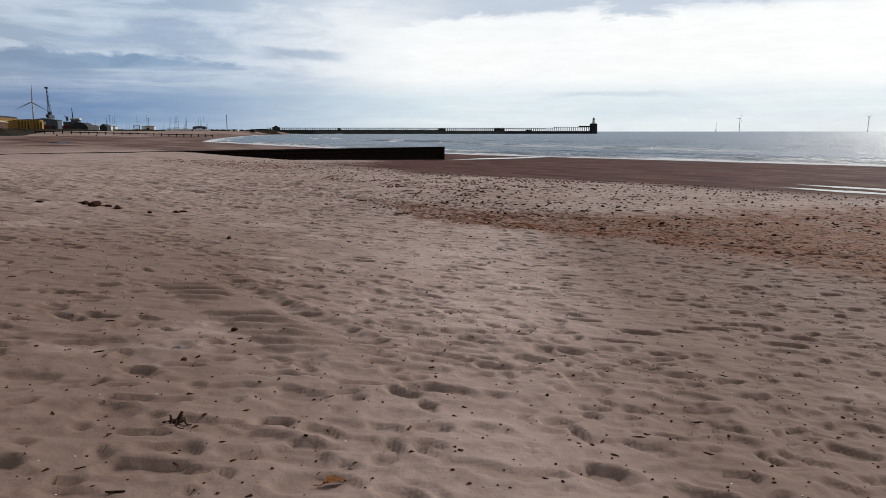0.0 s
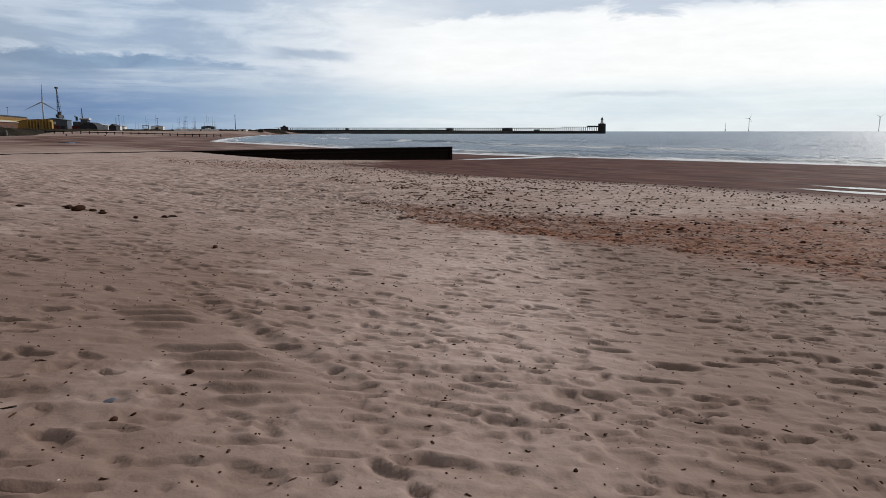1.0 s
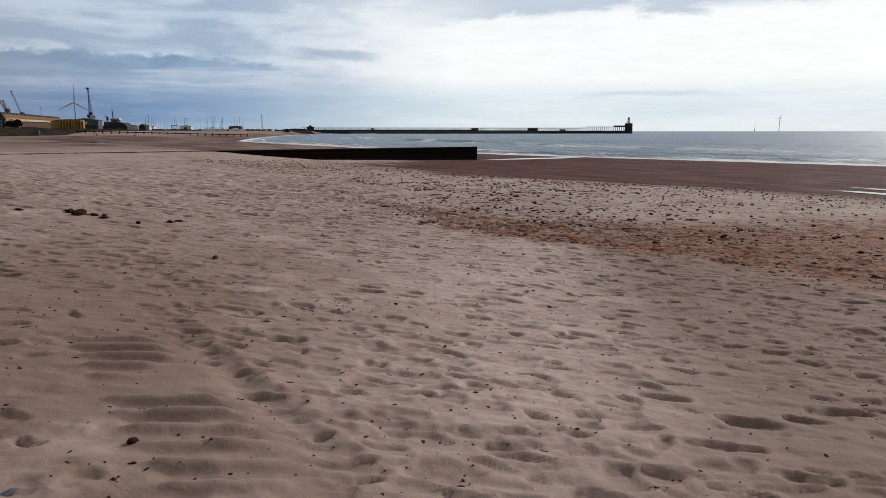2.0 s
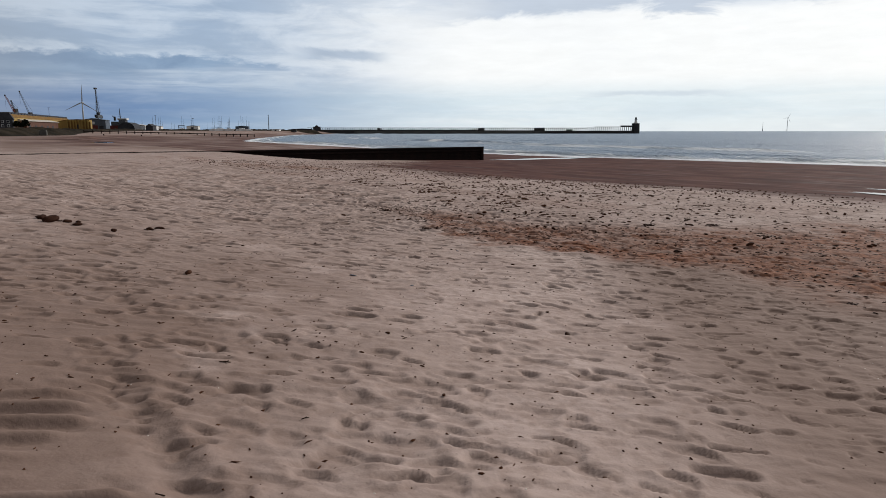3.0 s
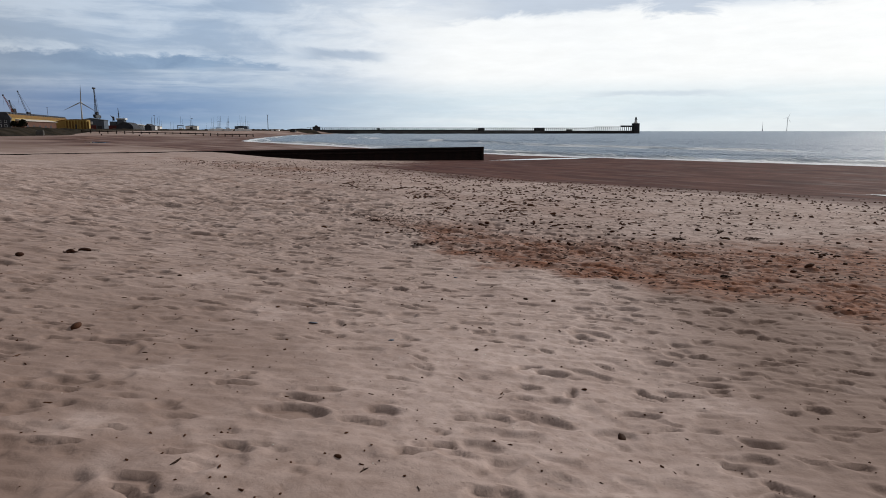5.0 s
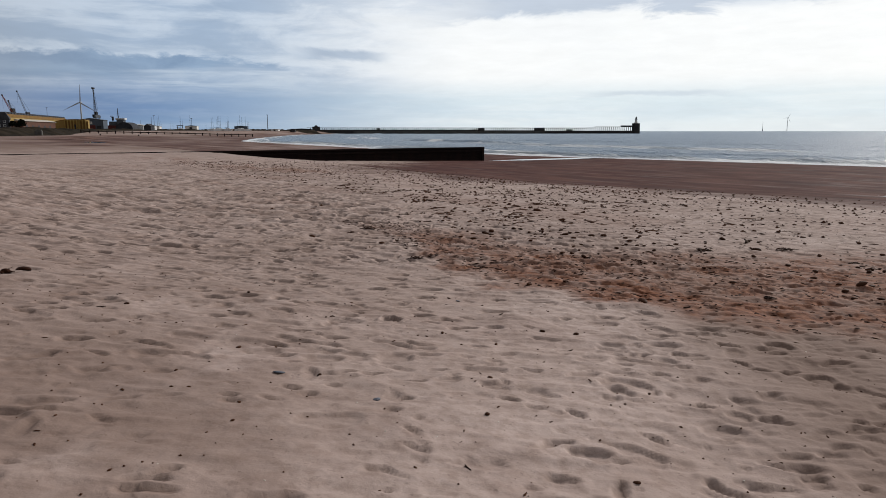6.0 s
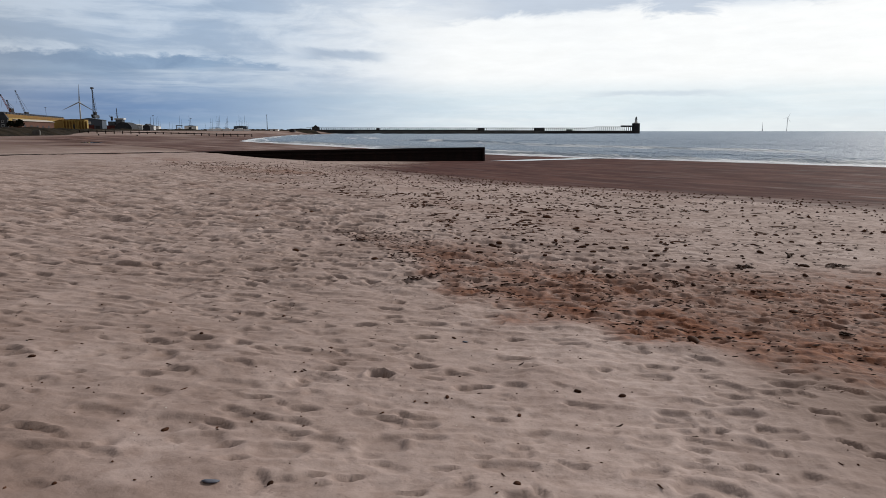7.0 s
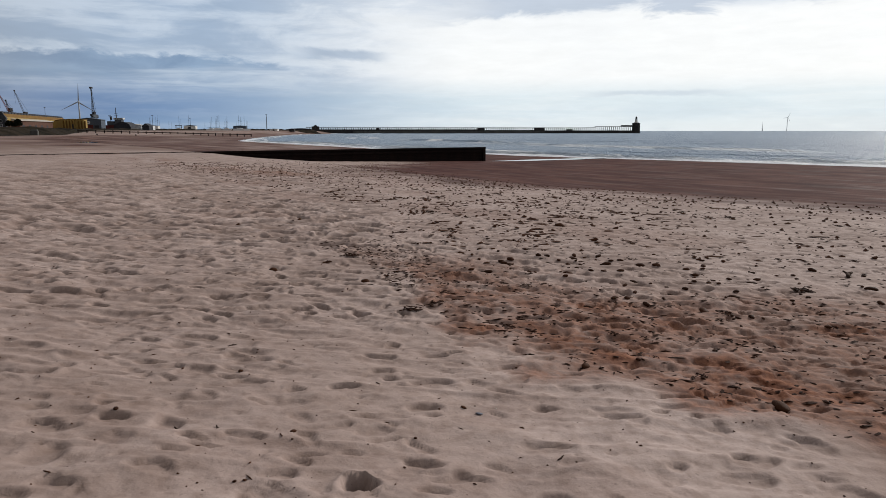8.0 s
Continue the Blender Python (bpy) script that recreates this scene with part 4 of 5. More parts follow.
def make_bank():
    """A low ridge of rough grass that shuts off the beach in front of the harbour."""
    line = ((-300, 225), (-242, 330), (-256, 400), (-290, 465), (-315, 530), (-338, 592), (-352, 655), (-362, 735), (-370, 820), (-350, 905), (-300, 960), (-250, 1010), (-285, 1110))
    tall = (2.8, 2.5, 2.6, 2.6, 2.4, 2.3, 2.4, 2.6, 2.8, 2.9, 2.7, 1.8, 1.4)
    d = np.concatenate([[0], np.cumsum([math.dist(p, q) for p, q in zip(line, line[1:])])])
    t = np.arange(0, d[-1], 2.0)
    x, y, z = (np.interp(t, d, c) for c in ([p[0] for p in line], [p[1] for p in line], tall))
    dx, dy = np.gradient(x), np.gradient(y)
    n = np.hypot(dx, dy)
    across = np.array([-60, -40, -20, -10, -5, -2, 0, 2, 4.5, 7, 10, 14.0])
    rise = np.array([-0.6, 0.6, 0.8, 0.92, 0.97, 1, 1, 0.96, 0.86, 0.66, 0.4, 0.1])
    # broad dunes by the house, a narrow ridge further along
    spread = np.interp(y, (440, 560), (1.0, 0.25))[:, None] * np.minimum(across, 0) + np.maximum(across, 0)
    xx = x[:, None] + spread * (dy / n)[:, None]
    yy = y[:, None] - spread * (dx / n)[:, None]
    foot = base_height(xx, yy)
    bumps = 0.6 * lattice_noise(xx, yy, 14.0, 70) + 0.7 * lattice_noise(xx, yy, 4.0, 71) + 0.3 * lattice_noise(xx, yy, 1.7, 72)
    zz = np.where(rise > 0, foot - 0.6 + (z[:, None] + bumps - foot + 0.6) * rise, foot - 1.5)
    sheet("ground", xx, yy, zz, DUNE_GRASS, {}, "low bank of dark rough grass behind the beach", "grass bank")


make_bank()


def make_house():
    g = thing("house", pose(-342, 482, 3.0, 0, 0, 30), "dark slate-clad seafront house with a gabled roof", "house")
    part("plinth", boxed(-9, -5, -2.4, 9, 5, 0.0), BROWN_WALL, g)
    part("wall", prism(bmesh.new(), [(-9, 0), (9, 0), (9, 6.2), (4.5, 6.2), (1.5, 9.6), (-1.5, 6.2), (-9, 6.2)], -5, 5), DARK_ROOF, g)
    part("roof", prism(bmesh.new(), [(-9.6, 6.21), (9.6, 6.21), (7.2, 10.8), (-7.2, 10.8)], -4.4, 5.4), DARK_ROOF, g)
    part("gable", prism(bmesh.new(), [(-2.6, 6.0), (5.6, 6.0), (1.5, 10.4)], -5.3, -4.9), DARK_ROOF, g)
    for x in (-6.8, -3.6, 0.2, 2.8, 6.2):
        for z in (1.0, 3.9):
            w = part("window", boxed(x - 0.65, -5.12, z, x + 0.65, -5.0, z + 1.5), BLACK_GLASS, g)
            part("frame", boxed(x - 0.8, -5.06, z - 0.15, x + 0.8, -4.99, z + 1.65), WHITE_PAINT, w, "white window frame")
    part("chimney", boxed(-5.8, 0, 10.0, -4.6, 1.2, 12.4), BROWN_WALL, g)


make_house()


def make_bush(x, y, z, r, seed):
    g = thing("bush", pose(x, y, z), "dense dark evergreen bush on the bank", "bush", "bushes on the bank")
    rng = random.Random(seed)
    part("trunk", rod(bmesh.new(), (0, 0, -1.0), (0, 0, r), 0.3, 0.12), DRIFTWOOD, g)
    bm = bmesh.new()
    for _ in range(420):
        a, e, k = rng.uniform(0, 6.3), rng.uniform(-0.2, 1.5), r * rng.uniform(0.55, 1.08)
        c = Vector((k * math.cos(a) * math.cos(e) * 0.8, k * math.sin(a) * math.cos(e) * 0.8, r * 0.55 + k * math.sin(e)))
        q = Euler((rng.uniform(0, 6), rng.uniform(0, 6), 0)).to_matrix()
        w = rng.uniform(0.25, 0.6)
        vs = [bm.verts.new(c + q @ Vector(p) * w) for p in ((-1, -0.4, 0), (0.2, -0.7, 0.3), (1, 0.2, 0), (0, 0.7, -0.3))]
        bm.faces.new(vs)
    part("crown", bm, SHRUB_LEAF, g)


make_bush(-295.5, 442, 3.2, 3.2, 1)
make_bush(-301.5, 442, 3.0, 2.8, 2)
make_bush(-288.0, 427, 3.4, 1.5, 3)


def make_long_warehouse():
    """A long ochre transit shed under a row of barrel vaults."""
    a, b = Vector((-334, 482, 0)), Vector((-412, 680, 0))
    run = (b - a).length
    g = thing("warehouse", pose(a.x, a.y, 2.5, 0, 0, math.degrees(math.atan2(b.y - a.y, b.x - a.x))), "long ochre warehouse with a row of low barrel vaults", "warehouse")
    part("wall", boxed(0, 0, -1.7, run, 26, 9.6), YELLOW_STEEL, g)
    part("fascia", boxed(-0.2, -0.35, 8.3, run + 0.2, 0.0, 10.4), OCHRE_ROOF, g, "orange-brown roof edge")
    bays = 24
    w = run / bays
    arc = [(-w * 0.42, 0.0)] + [(w * 0.42 * math.cos(k), 1.5 * math.sin(k)) for k in np.linspace(math.pi * 0.97, 0.03 * math.pi, 9)] + [(w * 0.42, 0.0)]
    vault = mesh_from("roof_vault", prism(bmesh.new(), arc, 0.2, 26), DARK_ROOF)
    for i in range(bays):
        shared("roof_vault", vault, g, pose((i + 0.5) * w, 0, 10.41))
    part("plinth", boxed(0.1, -0.3, 0, run - 0.1, -0.01, 4.2), BROWN_WALL, g, "brown brick lower wall")


make_long_warehouse()


def make_low_shed():
    g = thing("shed", pose(-337, 505, 1.6, 0, 0, 108.8), "low brown brick shed with a pale sheet roof", "shed")
    part("wall", boxed(0, 0, 0, 89, 6, 6.6), BROWN_WALL, g)
    part("roof", prism(bmesh.new(), [(-0.5, 6.6), (6.4, 6.6), (6.4, 8.3), (-0.5, 6.9)], 0, 89.8), PALE_ROOF, g).matrix_basis = pose(89.4, -0.4, 0, 0, 0, 90)
    for i in range(5):
        part("door", boxed(5 + i * 16, -0.1, 0, 10 + i * 16, 0.01, 3.6), DARK_ROOF, g)


def make_yellow_shed():
    g = thing("shed", pose(-374.5, 600, 1.6, 0, 0, 2), "yellow clad port shed with upright ribs", "shed")
    part("wall", prism(bmesh.new(), [(0, 0), (29.4, 0), (29.4, 8.7), (20, 9.2), (10, 8.9), (0, 6.8)], 0, 5), YELLOW_STEEL, g)
    part("roof", prism(bmesh.new(), [(-0.3, 6.85), (10, 8.95), (20, 9.25), (29.7, 8.75), (29.7, 9.05), (20, 9.55), (10, 9.25), (-0.3, 7.15)], -0.3, 5.3), OCHRE_ROOF, g)
    rib = mesh_from("rib", prism(bmesh.new(), [(-0.45, 0), (0.45, 0), (0.35, 9.1), (-0.35, 9.1)], -0.9, -0.01), YELLOW_STEEL)
    for i in range(8):
        shared("rib", rib, g, pose(10.5 + i * 2.6, 0, 0))
        if i != 4:
            part("panel", boxed(11.1 + i * 2.6, -0.12, 0.6, 12.5 + i * 2.6, -0.01, 7.6), OCHRE_ROOF, g)
    part("door", boxed(18.0, -0.2, 0, 21.0, -0.01, 5.0), DARK_ROOF, g)


def make_grey_shed():
    g = thing("shed", pose(-379, 642, 1.6, 0, 0, 2), "blue-grey clad dockside shed with a white sign", "shed")
    part("wall", prism(bmesh.new(), [(0, 0), (25.5, 0), (25.5, 9.0), (13, 10.7), (0, 9.0)], 0, 8), GREY_CLAD, g)
    part("roof", prism(bmesh.new(), [(-0.4, 9.0), (13, 10.75), (25.9, 9.0), (25.9, 9.35), (13, 11.15), (-0.4, 9.35)], -0.4, 8), GREY_STEEL, g)
    part("sign", boxed(9.3, -0.2, 5.6, 15.2, -0.01, 7.9), WHITE_PAINT, g, "white signboard")
    part("sign_bar", boxed(10.2, -0.26, 6.5, 14.3, -0.2, 7.0), GREY_STEEL, g)
    part("door", boxed(9.6, -0.16, 0, 18.0, -0.01, 4.6), DARK_RED, g, "dark red roller door")
    part("door", boxed(19.2, -0.16, 0, 23.4, -0.01, 4.2), DARK_ROOF, g)
    for i in range(9):
        part("gutter_pipe", boxed(0.6 + 3.0 * i, -0.1, 0, 0.75 + 3.0 * i, -0.01, 8.8), GREY_STEEL, g)


make_low_shed()
make_yellow_shed()
make_grey_shed()


def make_round_shed(x, y, w, h, deep, turn, mat, label):
    g = thing("shed", pose(x, y, 3.2, 0, 0, turn), label, "shed")
    arc = [(-w / 2, 0)] + [(w / 2 * math.cos(k), h * math.sin(k)) for k in np.linspace(math.pi, 0, 13)] + [(w / 2, 0)]
    part("footing", boxed(-w / 2, 0, -2.4, w / 2, deep, 0.0), CONCRETE, g)
    part("shell", prism(bmesh.new(), arc[1:-1], 0, deep), mat, g)
    part("door", boxed(-w * 0.14, -0.15, 0, w * 0.14, -0.01, h * 0.55), DARK_ROOF, g)
    part("end_rim", prism(bmesh.new(), [(p[0] * 1.02, p[1] * 1.03) for p in arc[1:-1]], 0.4, 0.9), GREY_STEEL, g)


make_round_shed(-364, 700, 16.5, 6.4, 22, 10, DARK_ROOF, "dark half-round storage shed")


def make_hut(x, y, z, w, h, roof_h, deep, mat, roof_mat, label, turn=0):
    h += max(0.0, z - land(x, y)) if z < 6 else 0.0
    g = thing("hut", pose(x, y, min(z, land(x, y)) if z < 6 else z, 0, 0, turn), label, "hut")
    part("wall", boxed(-w / 2, 0, 0, w / 2, deep, h), mat, g)
    part("roof", prism(bmesh.new(), [(-w / 2 - 0.3, h), (w / 2 + 0.3, h), (0, h + roof_h)], -0.3, deep + 0.3), roof_mat, g)
    part("door", boxed(-w * 0.12, -0.1, 0, w * 0.12, -0.01, h * 0.75), DARK_ROOF, g)


make_hut(-343, 706, 3.0, 7.5, 2.6, 2.6, 8, DARK_ROOF, DARK_ROOF, "small black hut with a pitched roof")
make_hut(-367, 730, 3.4, 16, 3.2, 1.2, 10, WHITE_PAINT, PALE_ROOF, "long pale harbour office")
make_hut(-360, 745, 3.4, 9, 2.8, 1.4, 8, WHITE_PAINT, GREY_STEEL, "white harbour cabin with a grey roof")
make_hut(-276.0, 1140, 2.8, 12, 4.6, 0.6, 8, DARK_STONE, DARK_ROOF, "dark hut at the pier root", 14)
make_hut(-276.5, 1142, 6.9, 5.0, 1.6, 1.6, 5, DARK_STONE, DARK_ROOF, "dark lookout room on the hut roof", 14)
make_hut(-272, 902, 2.0, 10, 0.9, 0.5, 6, PALE_STONE, DARK_ROOF, "low pale club hut on the bank")
make_hut(-258, 935, 2.0, 7, 0.9, 0.8, 6, DARK_STONE, DARK_ROOF, "low dark boat hut on the bank")
make_hut(-405, 850, 3.4, 13, 3.0, 0.8, 6, PALE_STONE, DARK_ROOF, "pale low hut on the quay")
make_hut(-372, 880, 3.8, 15, 3.2, 0.8, 6, PALE_STONE, GREY_STEEL, "long pale hut on the quay")
make_hut(-326, 930, 3.8, 17, 3.0, 0.8, 6, GREY_CLAD, DARK_ROOF, "low grey quayside shed")
make_hut(-284, 1080, 2.6, 30, 1.2, 0.7, 6, DARK_STONE, DARK_ROOF, "long low dark store near the pier root", 10)


def make_harbour_crane():
    g = thing("crane", pose(-382.2, 682, 2.6), "tall grey harbour crane with its boom raised", "crane")
    part("portal", lattice(bmesh.new(), (0, 0, 0), (0, 0, 11), 3.4, 2.0, 3, 0.3), GREY_STEEL, g)
    part("machine_house", boxed(-1.2, -3, 11, 1.3, 5, 14.0, 0.2), GREY_STEEL, g)
    part("cab", boxed(-1.1, -4.4, 12.0, 1.0, -3.01, 14.2, 0.15), BLACK_GLASS, g)
    part("winch_house", boxed(-0.9, -0.5, 14.01, 0.9, 3, 16.6, 0.3), DARK_STONE, g)
    part("mast", lattice(bmesh.new(), (-1.5, 0.5, 13.9), (-0.3, 0, 38.0), 0.4, 0.25, 11, 0.10), GREY_STEEL, g)
    part("boom", lattice(bmesh.new(), (1.7, -1.0, 13.9), (0.7, -3.0, 39.0), 0.4, 0.22, 12, 0.10), GREY_STEEL, g)
    part("counterweight", boxed(-1.1, 5.01, 10.6, 1.1, 6.6, 13.4), DARK_STONE, g)
    part("head", boxed(-0.7, -3.4, 38.4, 1.1, 0.4, 40.0, 0.3), DARK_STONE, g)
    part("back_stay", rod(bmesh.new(), (0, 5, 15.5), (-0.2, 0.4, 38), 0.1), GREY_STEEL, g)


def make_boom_crane(x, y, z, foot, tip, mat, label):
    foot, tip = foot + z - land(x, y), (tip[0], tip[1], tip[2] + z - land(x, y))
    g = thing("crane", pose(x, y, land(x, y)), label, "crane")
    part("pedestal", lathe(bmesh.new(), [(1.6, 0), (1.3, foot - 2)], 10), GREY_STEEL, g)
    part("machine_house", boxed(-1.2, -2.0, foot - 2, 1.2, 2.4, foot + 1.2, 0.2), DARK_STONE, g)
    part("boom", lattice(bmesh.new(), (-0.6, -1, foot + 0.5), tip, 0.6, 0.3, 9, 0.10), mat, g)
    part("head", boxed(tip[0] - 0.55, tip[1] - 0.55, tip[2] - 0.6, tip[0] + 0.55, tip[1] + 0.55, tip[2] + 0.7, 0.15), DARK_STONE, g)
    part("stay", rod(bmesh.new(), (1.4, 2, foot + 1.8), tip, 0.09), GREY_STEEL, g)
    part("cable", rod(bmesh.new(), tip, (tip[0], tip[1], tip[2] - 12), 0.07), GREY_STEEL, g)


make_harbour_crane()
make_boom_crane(-464.5, 702, 3.0, 15.5, (-6.5, -4, 37.2), GREY_STEEL, "grey jib crane leaning over the quay")
make_boom_crane(-438.0, 642, 3.0, 14.0, (-8.0, -2, 30.5), RED_STEEL, "red and grey jib crane leaning over the quay")
make_boom_crane(-442.0, 647, 3.0, 17.5, (-1.2, -3, 25.5), GREY_STEEL, "dark slewing crane beside a red one")


def make_ship():
    g = thing("ship", pose(-382, 722, 1.0, 0, 0, 6), "moored work ship with a dark hull and white bridge", "ship")
    part("hull", prism(bmesh.new(), [(-8.5, 0), (9, 0), (11.5, 5.2), (-9.0, 5.6)], -4, 4), DARK_RED, g)
    part("deckhouse", boxed(-7.5, -3.4, 5.4, -0.8, 3.4, 9.6, 0.2), GREY_STEEL, g)
    part("bridge", boxed(0.2, -3.4, 5.3, 7.0, 3.4, 11.2, 0.2), GREY_STEEL, g, "grey lower house")
    part("upper_bridge", boxed(-1.0, -3.0, 11.21, 8.5, 3.0, 12.9, 0.2), WHITE_PAINT, g)
    part("bridge_window", boxed(0.2, -3.2, 11.7, 7.6, -3.01, 12.4), BLACK_GLASS, g)
    part("funnel", lathe(bmesh.new(), [(1.0, 10.5), (0.9, 14.6)], 10), DARK_STONE, g).location.x = -4.5
    part("mast", rod(bmesh.new(), (1.0, 0, 12.8), (0.6, 0, 23.4), 0.5, 0.25), DARK_STONE, g)
    for z, w in ((15.0, 2.2), (17.2, 1.5)):
        part("yard", boxed(0.8 - w, -0.15, z, 0.8 + w, 0.15, z + 0.3), GREY_STEEL, g)
    part("crane_arm", rod(bmesh.new(), (-3.0, -2, 11), (-6.5, -2, 15.8), 0.35, 0.2), DARK_STONE, g)


make_ship()


def make_yachts():
    g = thing("yacht", pose(-420, 900, land(-420, 900)), "small moored yacht with a bare mast", "yacht", "yachts in the marina")
    part("hull", prism(bmesh.new(), [(-3.6, 0), (3.0, 0), (4.6, 1.5), (-4.0, 1.4)], -1.2, 1.2), WHITE_PAINT, g)
    part("cabin", boxed(-1.6, -0.8, 1.45, 1.6, 0.8, 2.1, 0.15), WHITE_PAINT, g)
    part("mast", rod(bmesh.new(), (0.3, 0, 1.4), (0.3, 0, 12.5), 0.11, 0.07), GREY_STEEL, g)
    part("boom", rod(bmesh.new(), (0.3, 0, 2.7), (-3.3, 0, 2.8), 0.10, 0.08), GREY_STEEL, g)
    part("spreader", boxed(-0.5, -0.05, 8.0, 1.1, 0.05, 8.1), GREY_STEEL, g)
    rng = random.Random(5)
    for i in range(34):
        c = copy_thing(g, pose(0, 0, 0))
        k = rng.uniform(0.8, 1.6)
        x, y = rng.uniform(-470, -305), rng.uniform(860, 960)
        c.matrix_basis = pose(x, y, land(x, y), 0, 0, rng.uniform(-25, 25)) @ Matrix.Diagonal((k, k, k, 1))


make_yachts()


def make_lamp_mast(x, y, z, h, label, r=0.28):
    h += z - land(x, y)
    g = thing("lamp_mast", pose(x, y, land(x, y)), label, "lamp mast", "lamp masts")
    part("pole", lathe(bmesh.new(), [(r, 0), (r * 0.55, h)], 8), GREY_STEEL, g)
    part("lamp_head", boxed(-1.1, -0.5, h, 1.1, 0.5, h + 0.5, 0.1), GREY_STEEL, g)


make_lamp_mast(-280.0, 900, 3.5, 17.2, "tall grey floodlight mast", 0.55)
make_lamp_mast(-545.0, 860, 3.0, 26.0, "tall grey floodlight mast")
make_lamp_mast(-395.0, 830, 3.0, 15.5, "grey floodlight mast in the marina", 0.3)
make_lamp_mast(-358.0, 850, 3.0, 12.5, "grey floodlight mast in the marina", 0.3)
make_lamp_mast(-430.0, 800, 3.0, 14.5, "grey floodlight mast in the marina", 0.3)


def make_gantry():
    g = thing("boat_hoist", pose(-386, 880, land(-386, 880)), "dark boat hoist frame on the marina quay", "hoist")
    for x in (-3.4, 3.4):
        part("leg", boxed(x - 0.35, -0.35, 0, x + 0.35, 0.35, 5.9), GREY_STEEL, g)
    part("beam", boxed(-4.2, -0.4, 5.9, 4.2, 0.4, 6.7), GREY_STEEL, g)


make_gantry()


def make_block_wall():
    g = thing("pillbox", pose(-226, 352, -0.3, 0, 0, 25), "stained concrete block at the foot of the bank", "concrete block")
    part("body", boxed(-1.7, -1.6, -0.8, 1.7, 1.6, 1.7, 0.3), CONCRETE, g)
    part("slab", boxed(-1.2, -1.3, 1.7, 1.5, 1.3, 2.1, 0.15), CONCRETE, g)


make_block_wall()


def make_stump(x, y, h, w):
    bm = box(bmesh.new(), -w, -w, -0.5, w, w, h, 0.08)
    solid("stump", bm, OLD_TIMBER, pose(x, y, land(x, y), 3, -4, 20), "dark timber stump standing in far sand", "stump", "timber stumps", smooth=False)


for x, y, h, w in ((-222.0, 402.0, 0.8, 0.3), (-214.0, 431.0, 0.7, 0.35)):
    make_stump(x, y, h, w)

# ---- things left on the sand ----
RNG = random.Random(77)


def stone_bm(seed, n=2):
    bm = bmesh.new()
    bmesh.ops.create_icosphere(bm, subdivisions=n, radius=1.0)
    for v in bm.verts:
        k = 1 + 0.30 * noise.noise(v.co * 1.1 + Vector((seed * 3.1, 0, 0))) + 0.10 * noise.noise(v.co * 3.0 + Vector((0, seed * 2.3, 0)))
        v.co = Vector((v.co.x * k, v.co.y * k * 0.78, v.co.z * k * 0.55))
    return bm


STONES = [mesh_from("stone", stone_bm(i), SEA_COAL, True) for i in range(7)]


def place_stone(x, y, r, me, label, name="stone", category="stone", group="dark stones on the strand"):
    ob = new(name, me)
    ob.matrix_basis = pose(x, y, on_sand(x, y) + 0.22 * r, RNG.uniform(-15, 15), RNG.uniform(-15, 15), RNG.uniform(0, 360)) @ Matrix.Diagonal((r * RNG.uniform(0.9, 1.45), r * RNG.uniform(0.8, 1.1), r * RNG.uniform(0.7, 1.0), 1))
    return tagged(ob, label, category, group)


def strand_spot():
    """A place in the belt of stones: denser round the weed."""
    while True:
        v = RNG.uniform(-8, 68)
        edge = float(np.interp(v, (-8, 8, 13, 17, 21.7, 25, 34, 40, 66), (13.5, 13.0, 12.0, 11.9, 14.0, 15.0, 14.8, 14.4, 17.5)))
        s = edge + RNG.betavariate(1.0, 2.4) * (14.0 - 0.1 * max(0.0, v - 30))
        x, y = from_shore(s, v)
        keep = (0.14 + 0.86 * math.exp(-((v - 23) / 7.5) ** 2)) * min(1.0, max(0.10, 0.5 + 1.4 * noise.noise(Vector((x * 0.9, y * 0.5, 0)))))
        if RNG.random() < keep:
            return x, y


CLUMPED = [(RNG.gauss(0.4, 3.2), RNG.gauss(25.0, 3.8)) for _ in range(90)]
SPOTS = [strand_spot() for _ in range(2100)] + CLUMPED
SPOTS.sort(key=lambda p: math.hypot(p[0], p[1] - 10))
for x, y in SPOTS[:260]:
    place_stone(x, y, RNG.choice((0.018, 0.024, 0.030, 0.036, 0.044, 0.054)) * RNG.uniform(0.8, 1.3), RNG.choice(STONES), "small black sea-worn stone on the strand")


def soup(name, pieces, mat, label, category):
    """Many small loose pieces as one mesh."""
    verts, faces = [], []
    for vs, fs in pieces:
        k = len(verts)
        verts += vs
        faces += [tuple(i + k for i in f) for f in fs]
    me = bpy.data.meshes.new(name)
    me.from_pydata(verts, [], faces)
    me.materials.append(mat)
    return tagged(new(name, me), label, category, kind="stuff")


def chip(x, y, a, b, c, turn, tilt=0.0, lift=0.3):
    """A small six-sided lump or splinter lying on the sand."""
    z = on_sand(x, y) + c * lift
    m = pose(x, y, z, tilt, 0, turn)
    pts = [Vector((math.cos(i * math.pi / 3) * a * RNG.uniform(0.55, 1.15), math.sin(i * math.pi / 3) * b * RNG.uniform(0.6, 1.3), c * RNG.uniform(-0.45, 0.45))) for i in range(6)]
    vs = [tuple(m @ p) for p in pts] + [tuple(m @ Vector((a * RNG.uniform(-0.4, 0.4), b * RNG.uniform(-0.3, 0.3), c))), tuple(m @ Vector((0, 0, -c)))]
    fs = [(i, (i + 1) % 6, 6) for i in range(6)] + [((i + 1) % 6, i, 7) for i in range(6)]
    return vs, fs


